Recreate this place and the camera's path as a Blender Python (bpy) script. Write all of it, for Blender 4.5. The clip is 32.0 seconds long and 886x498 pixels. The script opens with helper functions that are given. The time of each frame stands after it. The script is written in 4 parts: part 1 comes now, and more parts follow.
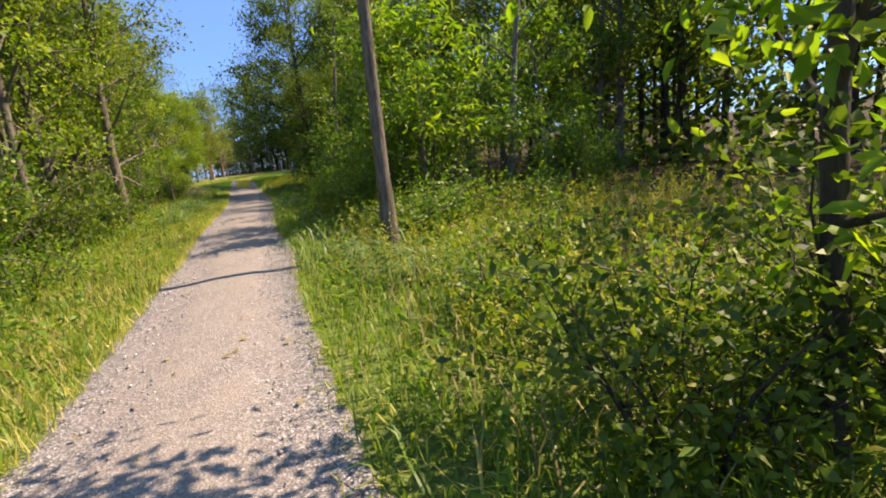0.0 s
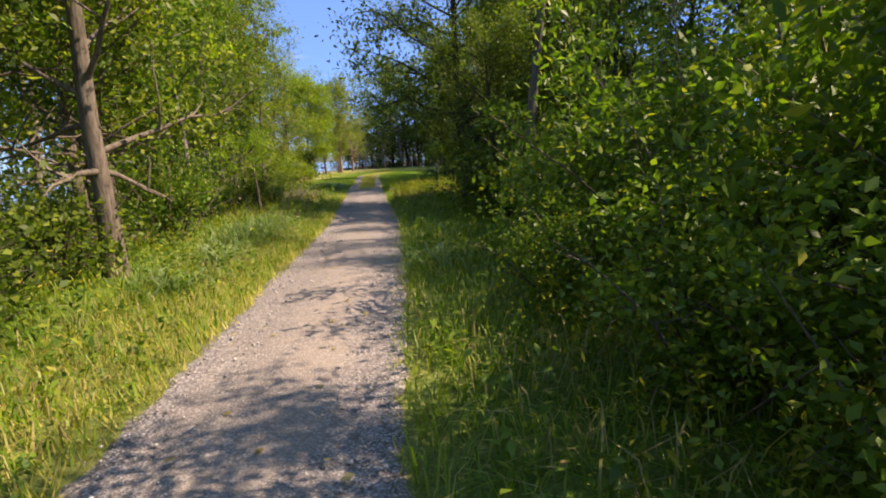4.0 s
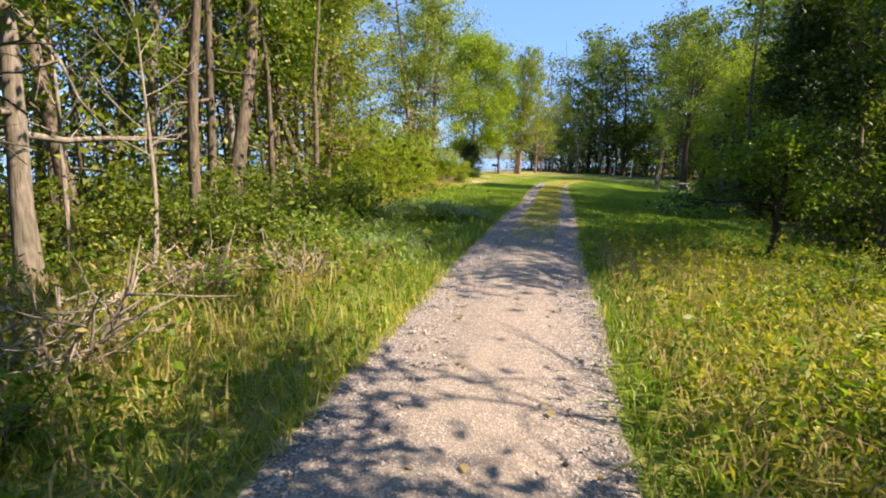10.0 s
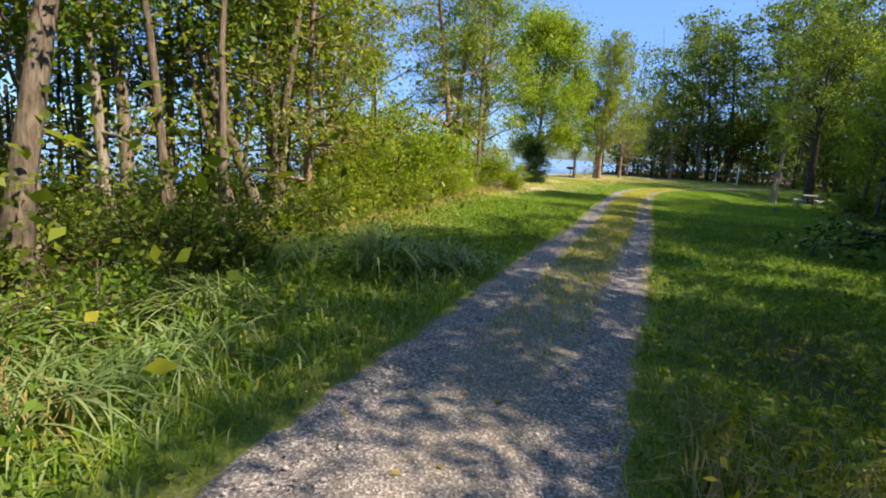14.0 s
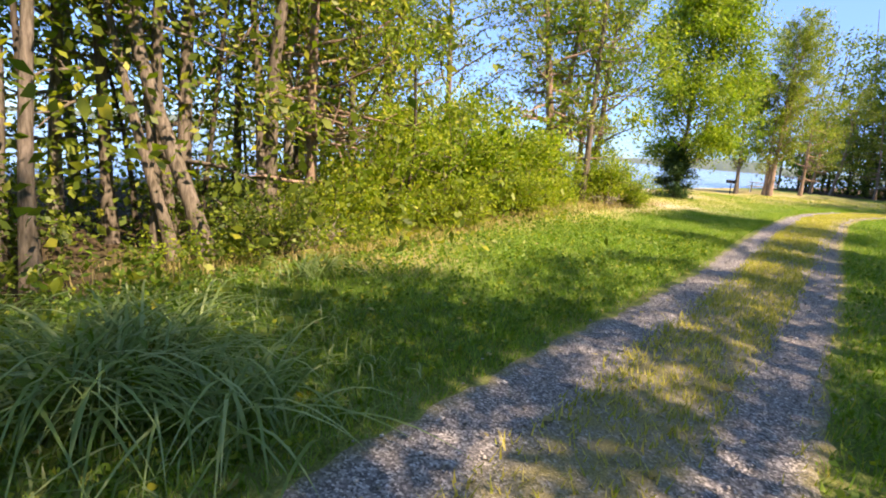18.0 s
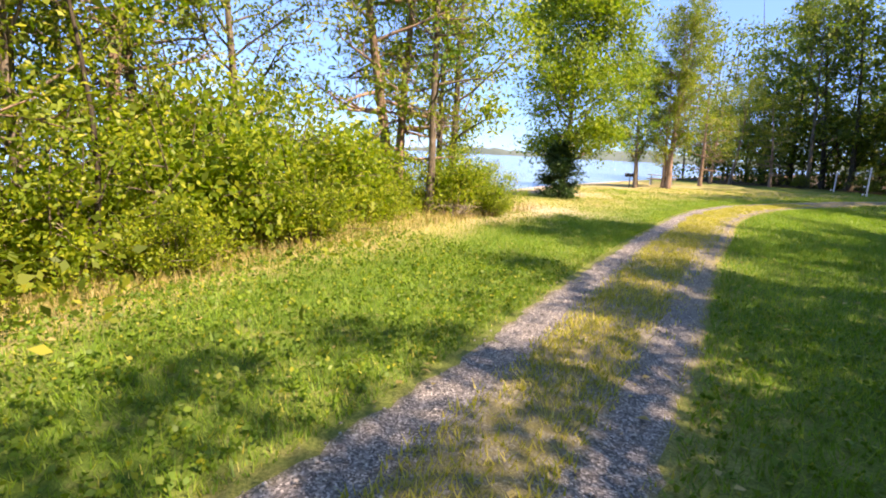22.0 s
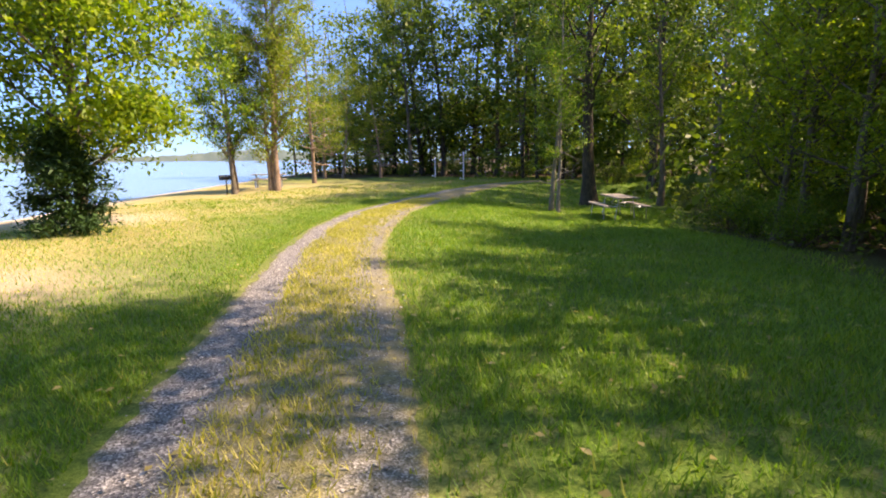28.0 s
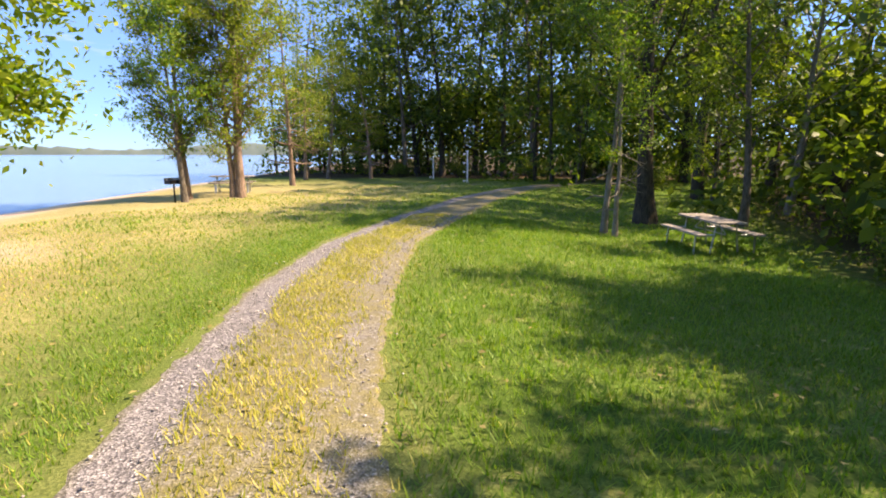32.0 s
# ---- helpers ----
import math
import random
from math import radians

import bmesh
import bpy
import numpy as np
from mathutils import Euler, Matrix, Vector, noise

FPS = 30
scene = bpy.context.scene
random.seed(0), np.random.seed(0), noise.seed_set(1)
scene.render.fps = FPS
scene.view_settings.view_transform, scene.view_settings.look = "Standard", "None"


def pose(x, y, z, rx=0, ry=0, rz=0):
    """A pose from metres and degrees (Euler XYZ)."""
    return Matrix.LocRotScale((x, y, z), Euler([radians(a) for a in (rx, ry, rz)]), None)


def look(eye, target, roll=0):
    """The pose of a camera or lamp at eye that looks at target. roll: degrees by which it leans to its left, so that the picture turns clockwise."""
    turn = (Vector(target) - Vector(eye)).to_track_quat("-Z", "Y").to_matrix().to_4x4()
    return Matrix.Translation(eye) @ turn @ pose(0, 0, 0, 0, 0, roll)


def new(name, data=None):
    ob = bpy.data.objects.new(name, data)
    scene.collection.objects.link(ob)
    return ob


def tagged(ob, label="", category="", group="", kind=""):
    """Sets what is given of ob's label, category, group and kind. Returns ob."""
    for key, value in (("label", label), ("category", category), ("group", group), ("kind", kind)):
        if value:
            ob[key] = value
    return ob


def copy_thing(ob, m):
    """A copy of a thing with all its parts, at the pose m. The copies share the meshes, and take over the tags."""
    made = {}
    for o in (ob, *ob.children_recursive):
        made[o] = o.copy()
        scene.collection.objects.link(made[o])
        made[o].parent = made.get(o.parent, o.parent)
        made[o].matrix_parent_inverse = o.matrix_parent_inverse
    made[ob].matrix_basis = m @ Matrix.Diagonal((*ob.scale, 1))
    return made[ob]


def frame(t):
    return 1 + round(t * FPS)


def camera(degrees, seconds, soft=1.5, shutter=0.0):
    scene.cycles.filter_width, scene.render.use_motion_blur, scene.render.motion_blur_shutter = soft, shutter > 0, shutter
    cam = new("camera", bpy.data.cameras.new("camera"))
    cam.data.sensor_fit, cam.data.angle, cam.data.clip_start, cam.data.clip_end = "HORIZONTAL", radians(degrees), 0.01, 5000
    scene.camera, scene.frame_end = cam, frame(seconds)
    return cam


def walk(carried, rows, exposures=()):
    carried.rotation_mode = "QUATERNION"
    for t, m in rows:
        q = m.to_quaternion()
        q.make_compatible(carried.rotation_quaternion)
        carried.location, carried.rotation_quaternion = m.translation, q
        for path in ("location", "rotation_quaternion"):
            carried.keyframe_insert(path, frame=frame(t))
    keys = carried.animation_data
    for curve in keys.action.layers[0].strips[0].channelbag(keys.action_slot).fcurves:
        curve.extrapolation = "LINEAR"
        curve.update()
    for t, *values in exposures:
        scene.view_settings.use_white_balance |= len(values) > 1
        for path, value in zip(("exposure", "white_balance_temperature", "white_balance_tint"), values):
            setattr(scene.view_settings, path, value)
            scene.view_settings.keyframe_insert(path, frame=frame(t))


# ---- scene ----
cam = camera(80.3, 32.0, 1.9)
PATH = [
    (0, (4.551, -20.647, 1.385), (4.693, -18.691, 0.993), -6.3),
    (0.5, (4.254, -19.477, 1.372), (4.254, -17.512, 0.999), -5.6),
    (1, (3.926, -18.255, 1.382), (3.802, -16.291, 1.026), -4.4),
    (1.5, (3.636, -17.105, 1.357), (3.471, -15.143, 1.005), -3.9),
    (2, (3.353, -15.984, 1.357), (3.159, -14.024, 1.007), -3.7),
    (2.5, (3.123, -14.900, 1.382), (2.902, -12.943, 1.033), -3.6),
    (3, (2.944, -13.873, 1.412), (2.702, -11.918, 1.064), -3.3),
    (3.5, (2.763, -12.901, 1.459), (2.496, -10.951, 1.107), -3.2),
    (5.5, (1.352, -7.529, 1.409), (0.933, -5.603, 1.066), -0.9),
    (6, (0.965, -6.294, 1.400), (0.490, -4.382, 1.059), -0.6),
    (6.5, (0.645, -5.058, 1.397), (0.109, -3.161, 1.055), -0.0),
    (7, (0.322, -3.897, 1.392), (-0.279, -2.020, 1.048), 0.4),
    (7.5, (-0.081, -2.747, 1.421), (-0.741, -0.890, 1.076), 0.4),
    (8, (-0.475, -1.501, 1.421), (-1.196, 0.334, 1.082), 1.5),
    (8.5, (-0.805, -0.214, 1.367), (-1.582, 1.596, 1.024), 1.7),
    (9, (-1.151, 1.108, 1.355), (-1.983, 2.894, 1.007), 2.3),
    (9.5, (-1.533, 2.406, 1.359), (-2.412, 4.169, 1.011), 2.6),
    (10, (-1.846, 3.677, 1.366), (-2.765, 5.418, 1.014), 2.8),
    (10.5, (-2.072, 4.736, 1.336), (-3.024, 6.460, 0.983), 2.9),
    (11, (-2.271, 5.522, 1.341), (-3.252, 7.229, 0.990), 3.1),
    (11.5, (-2.406, 6.142, 1.324), (-3.412, 7.834, 0.970), 3.1),
    (12, (-2.533, 6.712, 1.339), (-3.566, 8.388, 0.986), 3.0),
    (12.5, (-2.663, 7.237, 1.350), (-3.725, 8.895, 0.994), 3.0),
    (13, (-2.755, 7.779, 1.388), (-3.850, 9.415, 1.031), 3.0),
    (13.5, (-2.849, 8.286, 1.424), (-3.983, 9.892, 1.060), 3.3),
    (14, (-2.932, 8.862, 1.430), (-4.114, 10.433, 1.062), 3.5),
    (14.5, (-3.094, 9.416, 1.425), (-4.325, 10.948, 1.051), 3.7),
    (16.5, (-3.623, 11.420, 1.440), (-5.052, 12.765, 1.055), 4.2),
    (17, (-3.774, 12.062, 1.420), (-5.250, 13.355, 1.032), 4.4),
    (17.5, (-3.995, 12.658, 1.421), (-5.519, 13.894, 1.033), 4.5),
    (18, (-4.183, 13.231, 1.413), (-5.747, 14.416, 1.028), 4.8),
    (18.5, (-4.299, 13.751, 1.448), (-5.898, 14.887, 1.058), 5.2),
    (19, (-4.359, 14.245, 1.474), (-5.987, 15.335, 1.077), 5.5),
    (19.5, (-4.459, 14.732, 1.504), (-6.112, 15.784, 1.104), 5.6),
    (20, (-4.503, 15.215, 1.528), (-6.177, 16.232, 1.123), 5.7),
    (20.5, (-4.539, 15.657, 1.575), (-6.227, 16.648, 1.162), 5.9),
    (21, (-4.634, 16.184, 1.609), (-6.331, 17.153, 1.183), 5.9),
    (21.5, (-4.794, 16.784, 1.608), (-6.379, 17.942, 1.228), 4.0),
    (22, (-5.042, 17.487, 1.588), (-6.450, 18.859, 1.220), 2.8),
    (22.5, (-5.340, 18.217, 1.582), (-6.528, 19.785, 1.216), 3.1),
    (23, (-5.631, 18.893, 1.550), (-6.576, 20.619, 1.192), 2.5),
    (23.5, (-5.908, 19.624, 1.505), (-6.597, 21.469, 1.160), 1.2),
    (24, (-6.181, 20.377, 1.477), (-6.601, 22.302, 1.135), -0.4),
    (24.5, (-6.394, 21.025, 1.464), (-6.699, 22.972, 1.123), -0.8),
    (25, (-6.568, 21.555, 1.460), (-6.878, 23.502, 1.120), -0.7),
    (25.5, (-6.747, 22.092, 1.476), (-7.052, 24.039, 1.135), -0.6),
    (27.5, (-7.588, 24.579, 1.474), (-7.828, 26.535, 1.131), -0.6),
    (28, (-7.800, 25.106, 1.495), (-8.030, 27.063, 1.151), -0.5),
    (28.5, (-8.002, 25.668, 1.507), (-8.232, 27.624, 1.162), -0.5),
    (29, (-8.124, 26.308, 1.525), (-8.357, 28.264, 1.179), -0.6),
    (29.5, (-8.230, 27.021, 1.532), (-8.462, 28.977, 1.186), -0.4),
    (30, (-8.408, 27.659, 1.541), (-8.638, 29.615, 1.193), -0.4),
    (30.5, (-8.553, 28.249, 1.548), (-8.775, 30.206, 1.199), -0.3),
    (31, (-8.710, 28.806, 1.581), (-8.923, 30.764, 1.230), -0.2),
    (31.5, (-8.834, 29.381, 1.617), (-9.037, 31.339, 1.262), -0.1),
    (32, (-8.979, 29.922, 1.648), (-9.168, 31.881, 1.290), 0.1),
]
EXPOSURES = [(0, 1.6, 8200, 21), (1.2, 1.6, 8200, 21), (2.2, 1.5, 8200, 21), (3, 1.45, 8300, 22), (5, 1.7, 8400, 25), (7, 1.75, 8500, 26), (8, 1.55, 8300, 24), (10, 1.85, 8300, 20), (12, 1.8, 8300, 18), (13, 1.6, 8000, 15), (14.5, 1.7, 8000, 16), (17.5, 2.05, 8600, 22), (21, 2.2, 8900, 26), (24, 1.95, 8900, 24), (28, 2.0, 8900, 24), (32, 1.9, 8700, 23)]
SKY_STRENGTH, SUN_STRENGTH = 0.15, 3.4
walk(cam, [(t, look(eye, target, roll)) for t, eye, target, roll in PATH], EXPOSURES)

# ---- world, sun ----
SUN_AZ = radians(9)        # from +x towards +y
SUN_EL = radians(48)
world = bpy.data.worlds.new("sky")
scene.world = world
world.use_nodes = True
wt = world.node_tree
bg = wt.nodes["Background"]
sky = wt.nodes.new("ShaderNodeTexSky")
sky.sky_type = "NISHITA"
sky.sun_disc = False
sky.sun_elevation = SUN_EL
sky.sun_rotation = radians(90) - SUN_AZ
sky.altitude, sky.air_density, sky.dust_density, sky.ozone_density = 300, 0.75, 0.05, 4.5
coord = wt.nodes.new("ShaderNodeTexCoord")
mapping = wt.nodes.new("ShaderNodeMapping")
mapping.inputs["Scale"].default_value = (1.4, 1.4, 9.0)
cloud_noise = wt.nodes.new("ShaderNodeTexNoise")
cloud_noise.inputs["Scale"].default_value = 1.6
cloud_noise.inputs["Detail"].default_value = 7
cloud_noise.inputs["Roughness"].default_value = 0.58
ramp = wt.nodes.new("ShaderNodeValToRGB")
ramp.color_ramp.elements[0].position, ramp.color_ramp.elements[1].position = 0.60, 0.80
cloud_mix = wt.nodes.new("ShaderNodeMixRGB")
cloud_mix.inputs["Color2"].default_value = (2.4, 2.6, 3.0, 1)
wt.links.new(coord.outputs["Generated"], mapping.inputs["Vector"])
wt.links.new(mapping.outputs["Vector"], cloud_noise.inputs["Vector"])
wt.links.new(cloud_noise.outputs["Fac"], ramp.inputs["Fac"])
wt.links.new(ramp.outputs["Color"], cloud_mix.inputs["Fac"])
tint = wt.nodes.new("ShaderNodeMixRGB")
tint.blend_type = "MULTIPLY"
tint.inputs["Fac"].default_value = 1.0
split = wt.nodes.new("ShaderNodeSeparateXYZ")
wt.links.new(coord.outputs["Generated"], split.inputs["Vector"])
haze = wt.nodes.new("ShaderNodeValToRGB")
haze.color_ramp.elements[0].position, haze.color_ramp.elements[1].position = 0.0, 0.4
haze.color_ramp.elements[0].color, haze.color_ramp.elements[1].color = (0.16, 0.26, 0.45, 1), (0.48, 0.68, 0.90, 1)
haze.color_ramp.elements.new(0.85).color = (0.85, 1.0, 1.0, 1)
wt.links.new(split.outputs["Z"], haze.inputs["Fac"])
wt.links.new(haze.outputs["Color"], tint.inputs["Color2"])
wt.links.new(sky.outputs["Color"], tint.inputs["Color1"])
wt.links.new(tint.outputs["Color"], cloud_mix.inputs["Color1"])
wt.links.new(cloud_mix.outputs["Color"], bg.inputs["Color"])
bg.inputs["Strength"].default_value = SKY_STRENGTH

sun = new("sun", bpy.data.lights.new("sun", "SUN"))
sun.data.energy, sun.data.angle, sun.data.color = SUN_STRENGTH, radians(0.53), (1.0, 0.93, 0.82)
sun.matrix_world = look((30 * math.cos(SUN_AZ) * math.cos(SUN_EL), 30 * math.sin(SUN_AZ) * math.cos(SUN_EL), 30 * math.sin(SUN_EL)), (0, 0, 0))


# ---- materials ----
def material(name, rough=0.8, spec=0.3):
    m = bpy.data.materials.new(name)
    m.use_nodes = True
    bsdf = m.node_tree.nodes["Principled BSDF"]
    bsdf.inputs["Roughness"].default_value = rough
    bsdf.inputs["Specular IOR Level"].default_value = spec
    return m, m.node_tree, bsdf


def ramp_node(nt, fac, stops):
    r = nt.nodes.new("ShaderNodeValToRGB")
    els = r.color_ramp.elements
    while len(els) < len(stops):
        els.new(0.5)
    for e, (p, c) in zip(els, stops):
        e.position, e.color = p, (*c, 1)
    nt.links.new(fac, r.inputs["Fac"])
    return r.outputs["Color"]


def noise_node(nt, scale, detail=4, rough=0.55, coord_out=None, stretch=None):
    n = nt.nodes.new("ShaderNodeTexNoise")
    n.inputs["Scale"].default_value, n.inputs["Detail"].default_value, n.inputs["Roughness"].default_value = scale, detail, rough
    vec = coord_out
    if vec is None:
        vec = nt.nodes.new("ShaderNodeNewGeometry").outputs["Position"]
    if stretch:
        mp = nt.nodes.new("ShaderNodeMapping")
        mp.inputs["Scale"].default_value = stretch
        nt.links.new(vec, mp.inputs["Vector"])
        vec = mp.outputs["Vector"]
    nt.links.new(vec, n.inputs["Vector"])
    return n.outputs["Fac"]


def mix_node(nt, fac, a, b, kind="MIX"):
    m = nt.nodes.new("ShaderNodeMixRGB")
    m.blend_type = kind
    for socket, value in (("Fac", fac), ("Color1", a), ("Color2", b)):
        if isinstance(value, (int, float)):
            m.inputs[socket].default_value = value
        elif isinstance(value, tuple):
            m.inputs[socket].default_value = (*value, 1)
        else:
            nt.links.new(value, m.inputs[socket])
    return m.outputs["Color"]


def bump_node(nt, bsdf, height, strength, distance):
    b = nt.nodes.new("ShaderNodeBump")
    b.inputs["Strength"].default_value, b.inputs["Distance"].default_value = strength, distance
    nt.links.new(height, b.inputs["Height"])
    nt.links.new(b.outputs["Normal"], bsdf.inputs["Normal"])


def attr_node(nt, name):
    a = nt.nodes.new("ShaderNodeAttribute")
    a.attribute_name = name
    return a.outputs["Fac"]


def leaf_material(name, stops, glow=0.45, rough=0.5, spec=0.3):
    """Leaves: each island its own shade, thin enough to let sunlight through."""
    m, nt, bsdf = material(name, rough, spec)
    geo = nt.nodes.new("ShaderNodeNewGeometry")
    info = nt.nodes.new("ShaderNodeObjectInfo")
    col = ramp_node(nt, geo.outputs["Random Per Island"], stops)
    big = noise_node(nt, 0.9, 2)
    col = mix_node(nt, 1.0, col, ramp_node(nt, big, [(0.3, (0.72, 0.76, 0.72)), (0.7, (1.0, 1.0, 1.0))]), "MULTIPLY")
    col = mix_node(nt, 1.0, col, ramp_node(nt, info.outputs["Random"], [(0.0, (0.82, 0.88, 0.85)), (1.0, (1.0, 0.98, 0.9))]), "MULTIPLY")
    nt.links.new(col, bsdf.inputs["Base Color"])
    trans = nt.nodes.new("ShaderNodeBsdfTranslucent")
    nt.links.new(mix_node(nt, 1.0, col, (1.3, 1.5, 0.65), "MULTIPLY"), trans.inputs["Color"])
    mixs = nt.nodes.new("ShaderNodeMixShader")
    mixs.inputs["Fac"].default_value = glow
    nt.links.new(bsdf.outputs["BSDF"], mixs.inputs[1])
    nt.links.new(trans.outputs["BSDF"], mixs.inputs[2])
    nt.links.new(mixs.outputs["Shader"], nt.nodes["Material Output"].inputs["Surface"])
    return m


LEAF_GREEN = leaf_material("leaf_green", [(0, (0.08, 0.16, 0.02)), (0.5, (0.14, 0.245, 0.032)), (0.85, (0.22, 0.32, 0.04)), (1, (0.42, 0.39, 0.055))], 0.42, 0.48, 0.3)
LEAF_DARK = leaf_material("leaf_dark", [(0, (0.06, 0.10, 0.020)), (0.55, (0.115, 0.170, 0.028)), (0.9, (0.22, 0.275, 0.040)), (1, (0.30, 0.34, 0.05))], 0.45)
LEAF_MID = leaf_material("leaf_mid", [(0, (0.078, 0.125, 0.018)), (0.5, (0.145, 0.20, 0.026)), (0.85, (0.235, 0.28, 0.035)), (1, (0.38, 0.36, 0.05))], 0.45)
LEAF_YELLOW = leaf_material("leaf_yellow", [(0, (0.13, 0.215, 0.026)), (0.5, (0.25, 0.335, 0.034)), (1, (0.44, 0.45, 0.05))], 0.5)
LEAF_BRIGHT = leaf_material("leaf_bright", [(0, (0.15, 0.27, 0.028)), (0.6, (0.25, 0.38, 0.038)), (1, (0.43, 0.49, 0.05))], 0.5)
NEEDLE = leaf_material("needle", [(0, (0.12, 0.19, 0.026)), (0.6, (0.20, 0.265, 0.034)), (1, (0.42, 0.40, 0.054))], 0.35, 0.6)
SPRUCE = leaf_material("spruce_needle", [(0, (0.028, 0.070, 0.028)), (1, (0.070, 0.140, 0.042))], 0.2, 0.6)
CEDAR = leaf_material("cedar_foliage", [(0, (0.14, 0.20, 0.024)), (0.6, (0.23, 0.29, 0.034)), (1, (0.40, 0.40, 0.055))], 0.4, 0.6)
GRASS_LAWN = leaf_material("lawn_blade", [(0, (0.105, 0.225, 0.026)), (0.6, (0.19, 0.32, 0.042)), (0.95, (0.28, 0.37, 0.058)), (1, (0.46, 0.43, 0.09))], 0.45, 0.5)
GRASS_DRY = leaf_material("dry_blade", [(0, (0.27, 0.32, 0.03)), (0.4, (0.42, 0.38, 0.075)), (0.8, (0.56, 0.48, 0.14)), (1, (0.66, 0.56, 0.25))], 0.4, 0.55)
GRASS_TALL = leaf_material("tall_blade", [(0, (0.10, 0.20, 0.018)), (0.5, (0.17, 0.28, 0.025)), (0.85, (0.28, 0.33, 0.04)), (1, (0.50, 0.42, 0.14))], 0.4, 0.45)
GRASS_SEDGE = leaf_material("sedge_blade", [(0, (0.12, 0.20, 0.06)), (0.6, (0.22, 0.31, 0.12)), (1, (0.36, 0.43, 0.21))], 0.35, 0.4)
STRAW_GREEN = leaf_material("weed_leaf", [(0, (0.16, 0.22, 0.02)), (0.5, (0.30, 0.32, 0.03)), (1, (0.48, 0.40, 0.07))], 0.4, 0.55)
STRAW = leaf_material("straw_blade", [(0, (0.280, 0.210, 0.080)), (0.6, (0.420, 0.320, 0.140)), (1, (0.550, 0.420, 0.200))], 0.35, 0.6)


def bark_material(name, dark, light):
    m, nt, bsdf = material(name, 0.9, 0.15)
    tc = nt.nodes.new("ShaderNodeTexCoord").outputs["Object"]
    ridges = noise_node(nt, 9, 6, 0.65, tc, (3.0, 3.0, 0.55))
    blotch = noise_node(nt, 2.2, 3, 0.5, tc)
    col = ramp_node(nt, ridges, [(0.32, dark), (0.62, light)])
    col = mix_node(nt, 1.0, col, ramp_node(nt, blotch, [(0.3, (0.65, 0.68, 0.62)), (0.7, (1, 1, 1))]), "MULTIPLY")
    nt.links.new(col, bsdf.inputs["Base Color"])
    bump_node(nt, bsdf, ridges, 0.9, 0.02)
    return m


BARK = bark_material("bark_grey_brown", (0.07, 0.055, 0.042), (0.23, 0.19, 0.155))
BARK_DARK = bark_material("bark_dark", (0.035, 0.028, 0.022), (0.11, 0.09, 0.07))
BARK_PALE = bark_material("bark_pale", (0.13, 0.112, 0.095), (0.33, 0.29, 0.25))
BARK_PINE = bark_material("bark_pine", (0.14, 0.085, 0.06), (0.38, 0.27, 0.21))
DEAD_WOOD = bark_material("dead_wood", (0.22, 0.18, 0.15), (0.42, 0.37, 0.32))


def ground_material():
    m, nt, bsdf = material("meadow_soil", 0.95, 0.1)
    fine = noise_node(nt, 38, 5, 0.7)
    mid = noise_node(nt, 3.5, 5, 0.6)
    big = noise_node(nt, 0.5, 3)
    green = ramp_node(nt, fine, [(0.3, (0.04, 0.08, 0.016)), (0.5, (0.09, 0.165, 0.026)), (0.7, (0.17, 0.24, 0.045))])
    dry = ramp_node(nt, fine, [(0.3, (0.19, 0.155, 0.06)), (0.5, (0.38, 0.32, 0.14)), (0.7, (0.56, 0.48, 0.25))])
    litter = ramp_node(nt, fine, [(0.3, (0.035, 0.026, 0.016)), (0.55, (0.085, 0.062, 0.036)), (0.75, (0.17, 0.125, 0.07))])
    sand = ramp_node(nt, fine, [(0.3, (0.40, 0.31, 0.22)), (0.7, (0.60, 0.50, 0.38))])
    spots = ramp_node(nt, mid, [(0.52, (0, 0, 0)), (0.68, (0.7, 0.7, 0.7))])
    col = mix_node(nt, spots, green, mix_node(nt, 0.5, green, dry))
    col = mix_node(nt, attr_node(nt, "dry"), col, dry)
    col = mix_node(nt, attr_node(nt, "litter"), col, litter)
    col = mix_node(nt, attr_node(nt, "sand"), col, sand)
    col = mix_node(nt, 1.0, col, ramp_node(nt, big, [(0.3, (0.8, 0.8, 0.8)), (0.7, (1, 1, 1))]), "MULTIPLY")
    nt.links.new(col, bsdf.inputs["Base Color"])
    bump_node(nt, bsdf, fine, 0.8, 0.03)
    return m


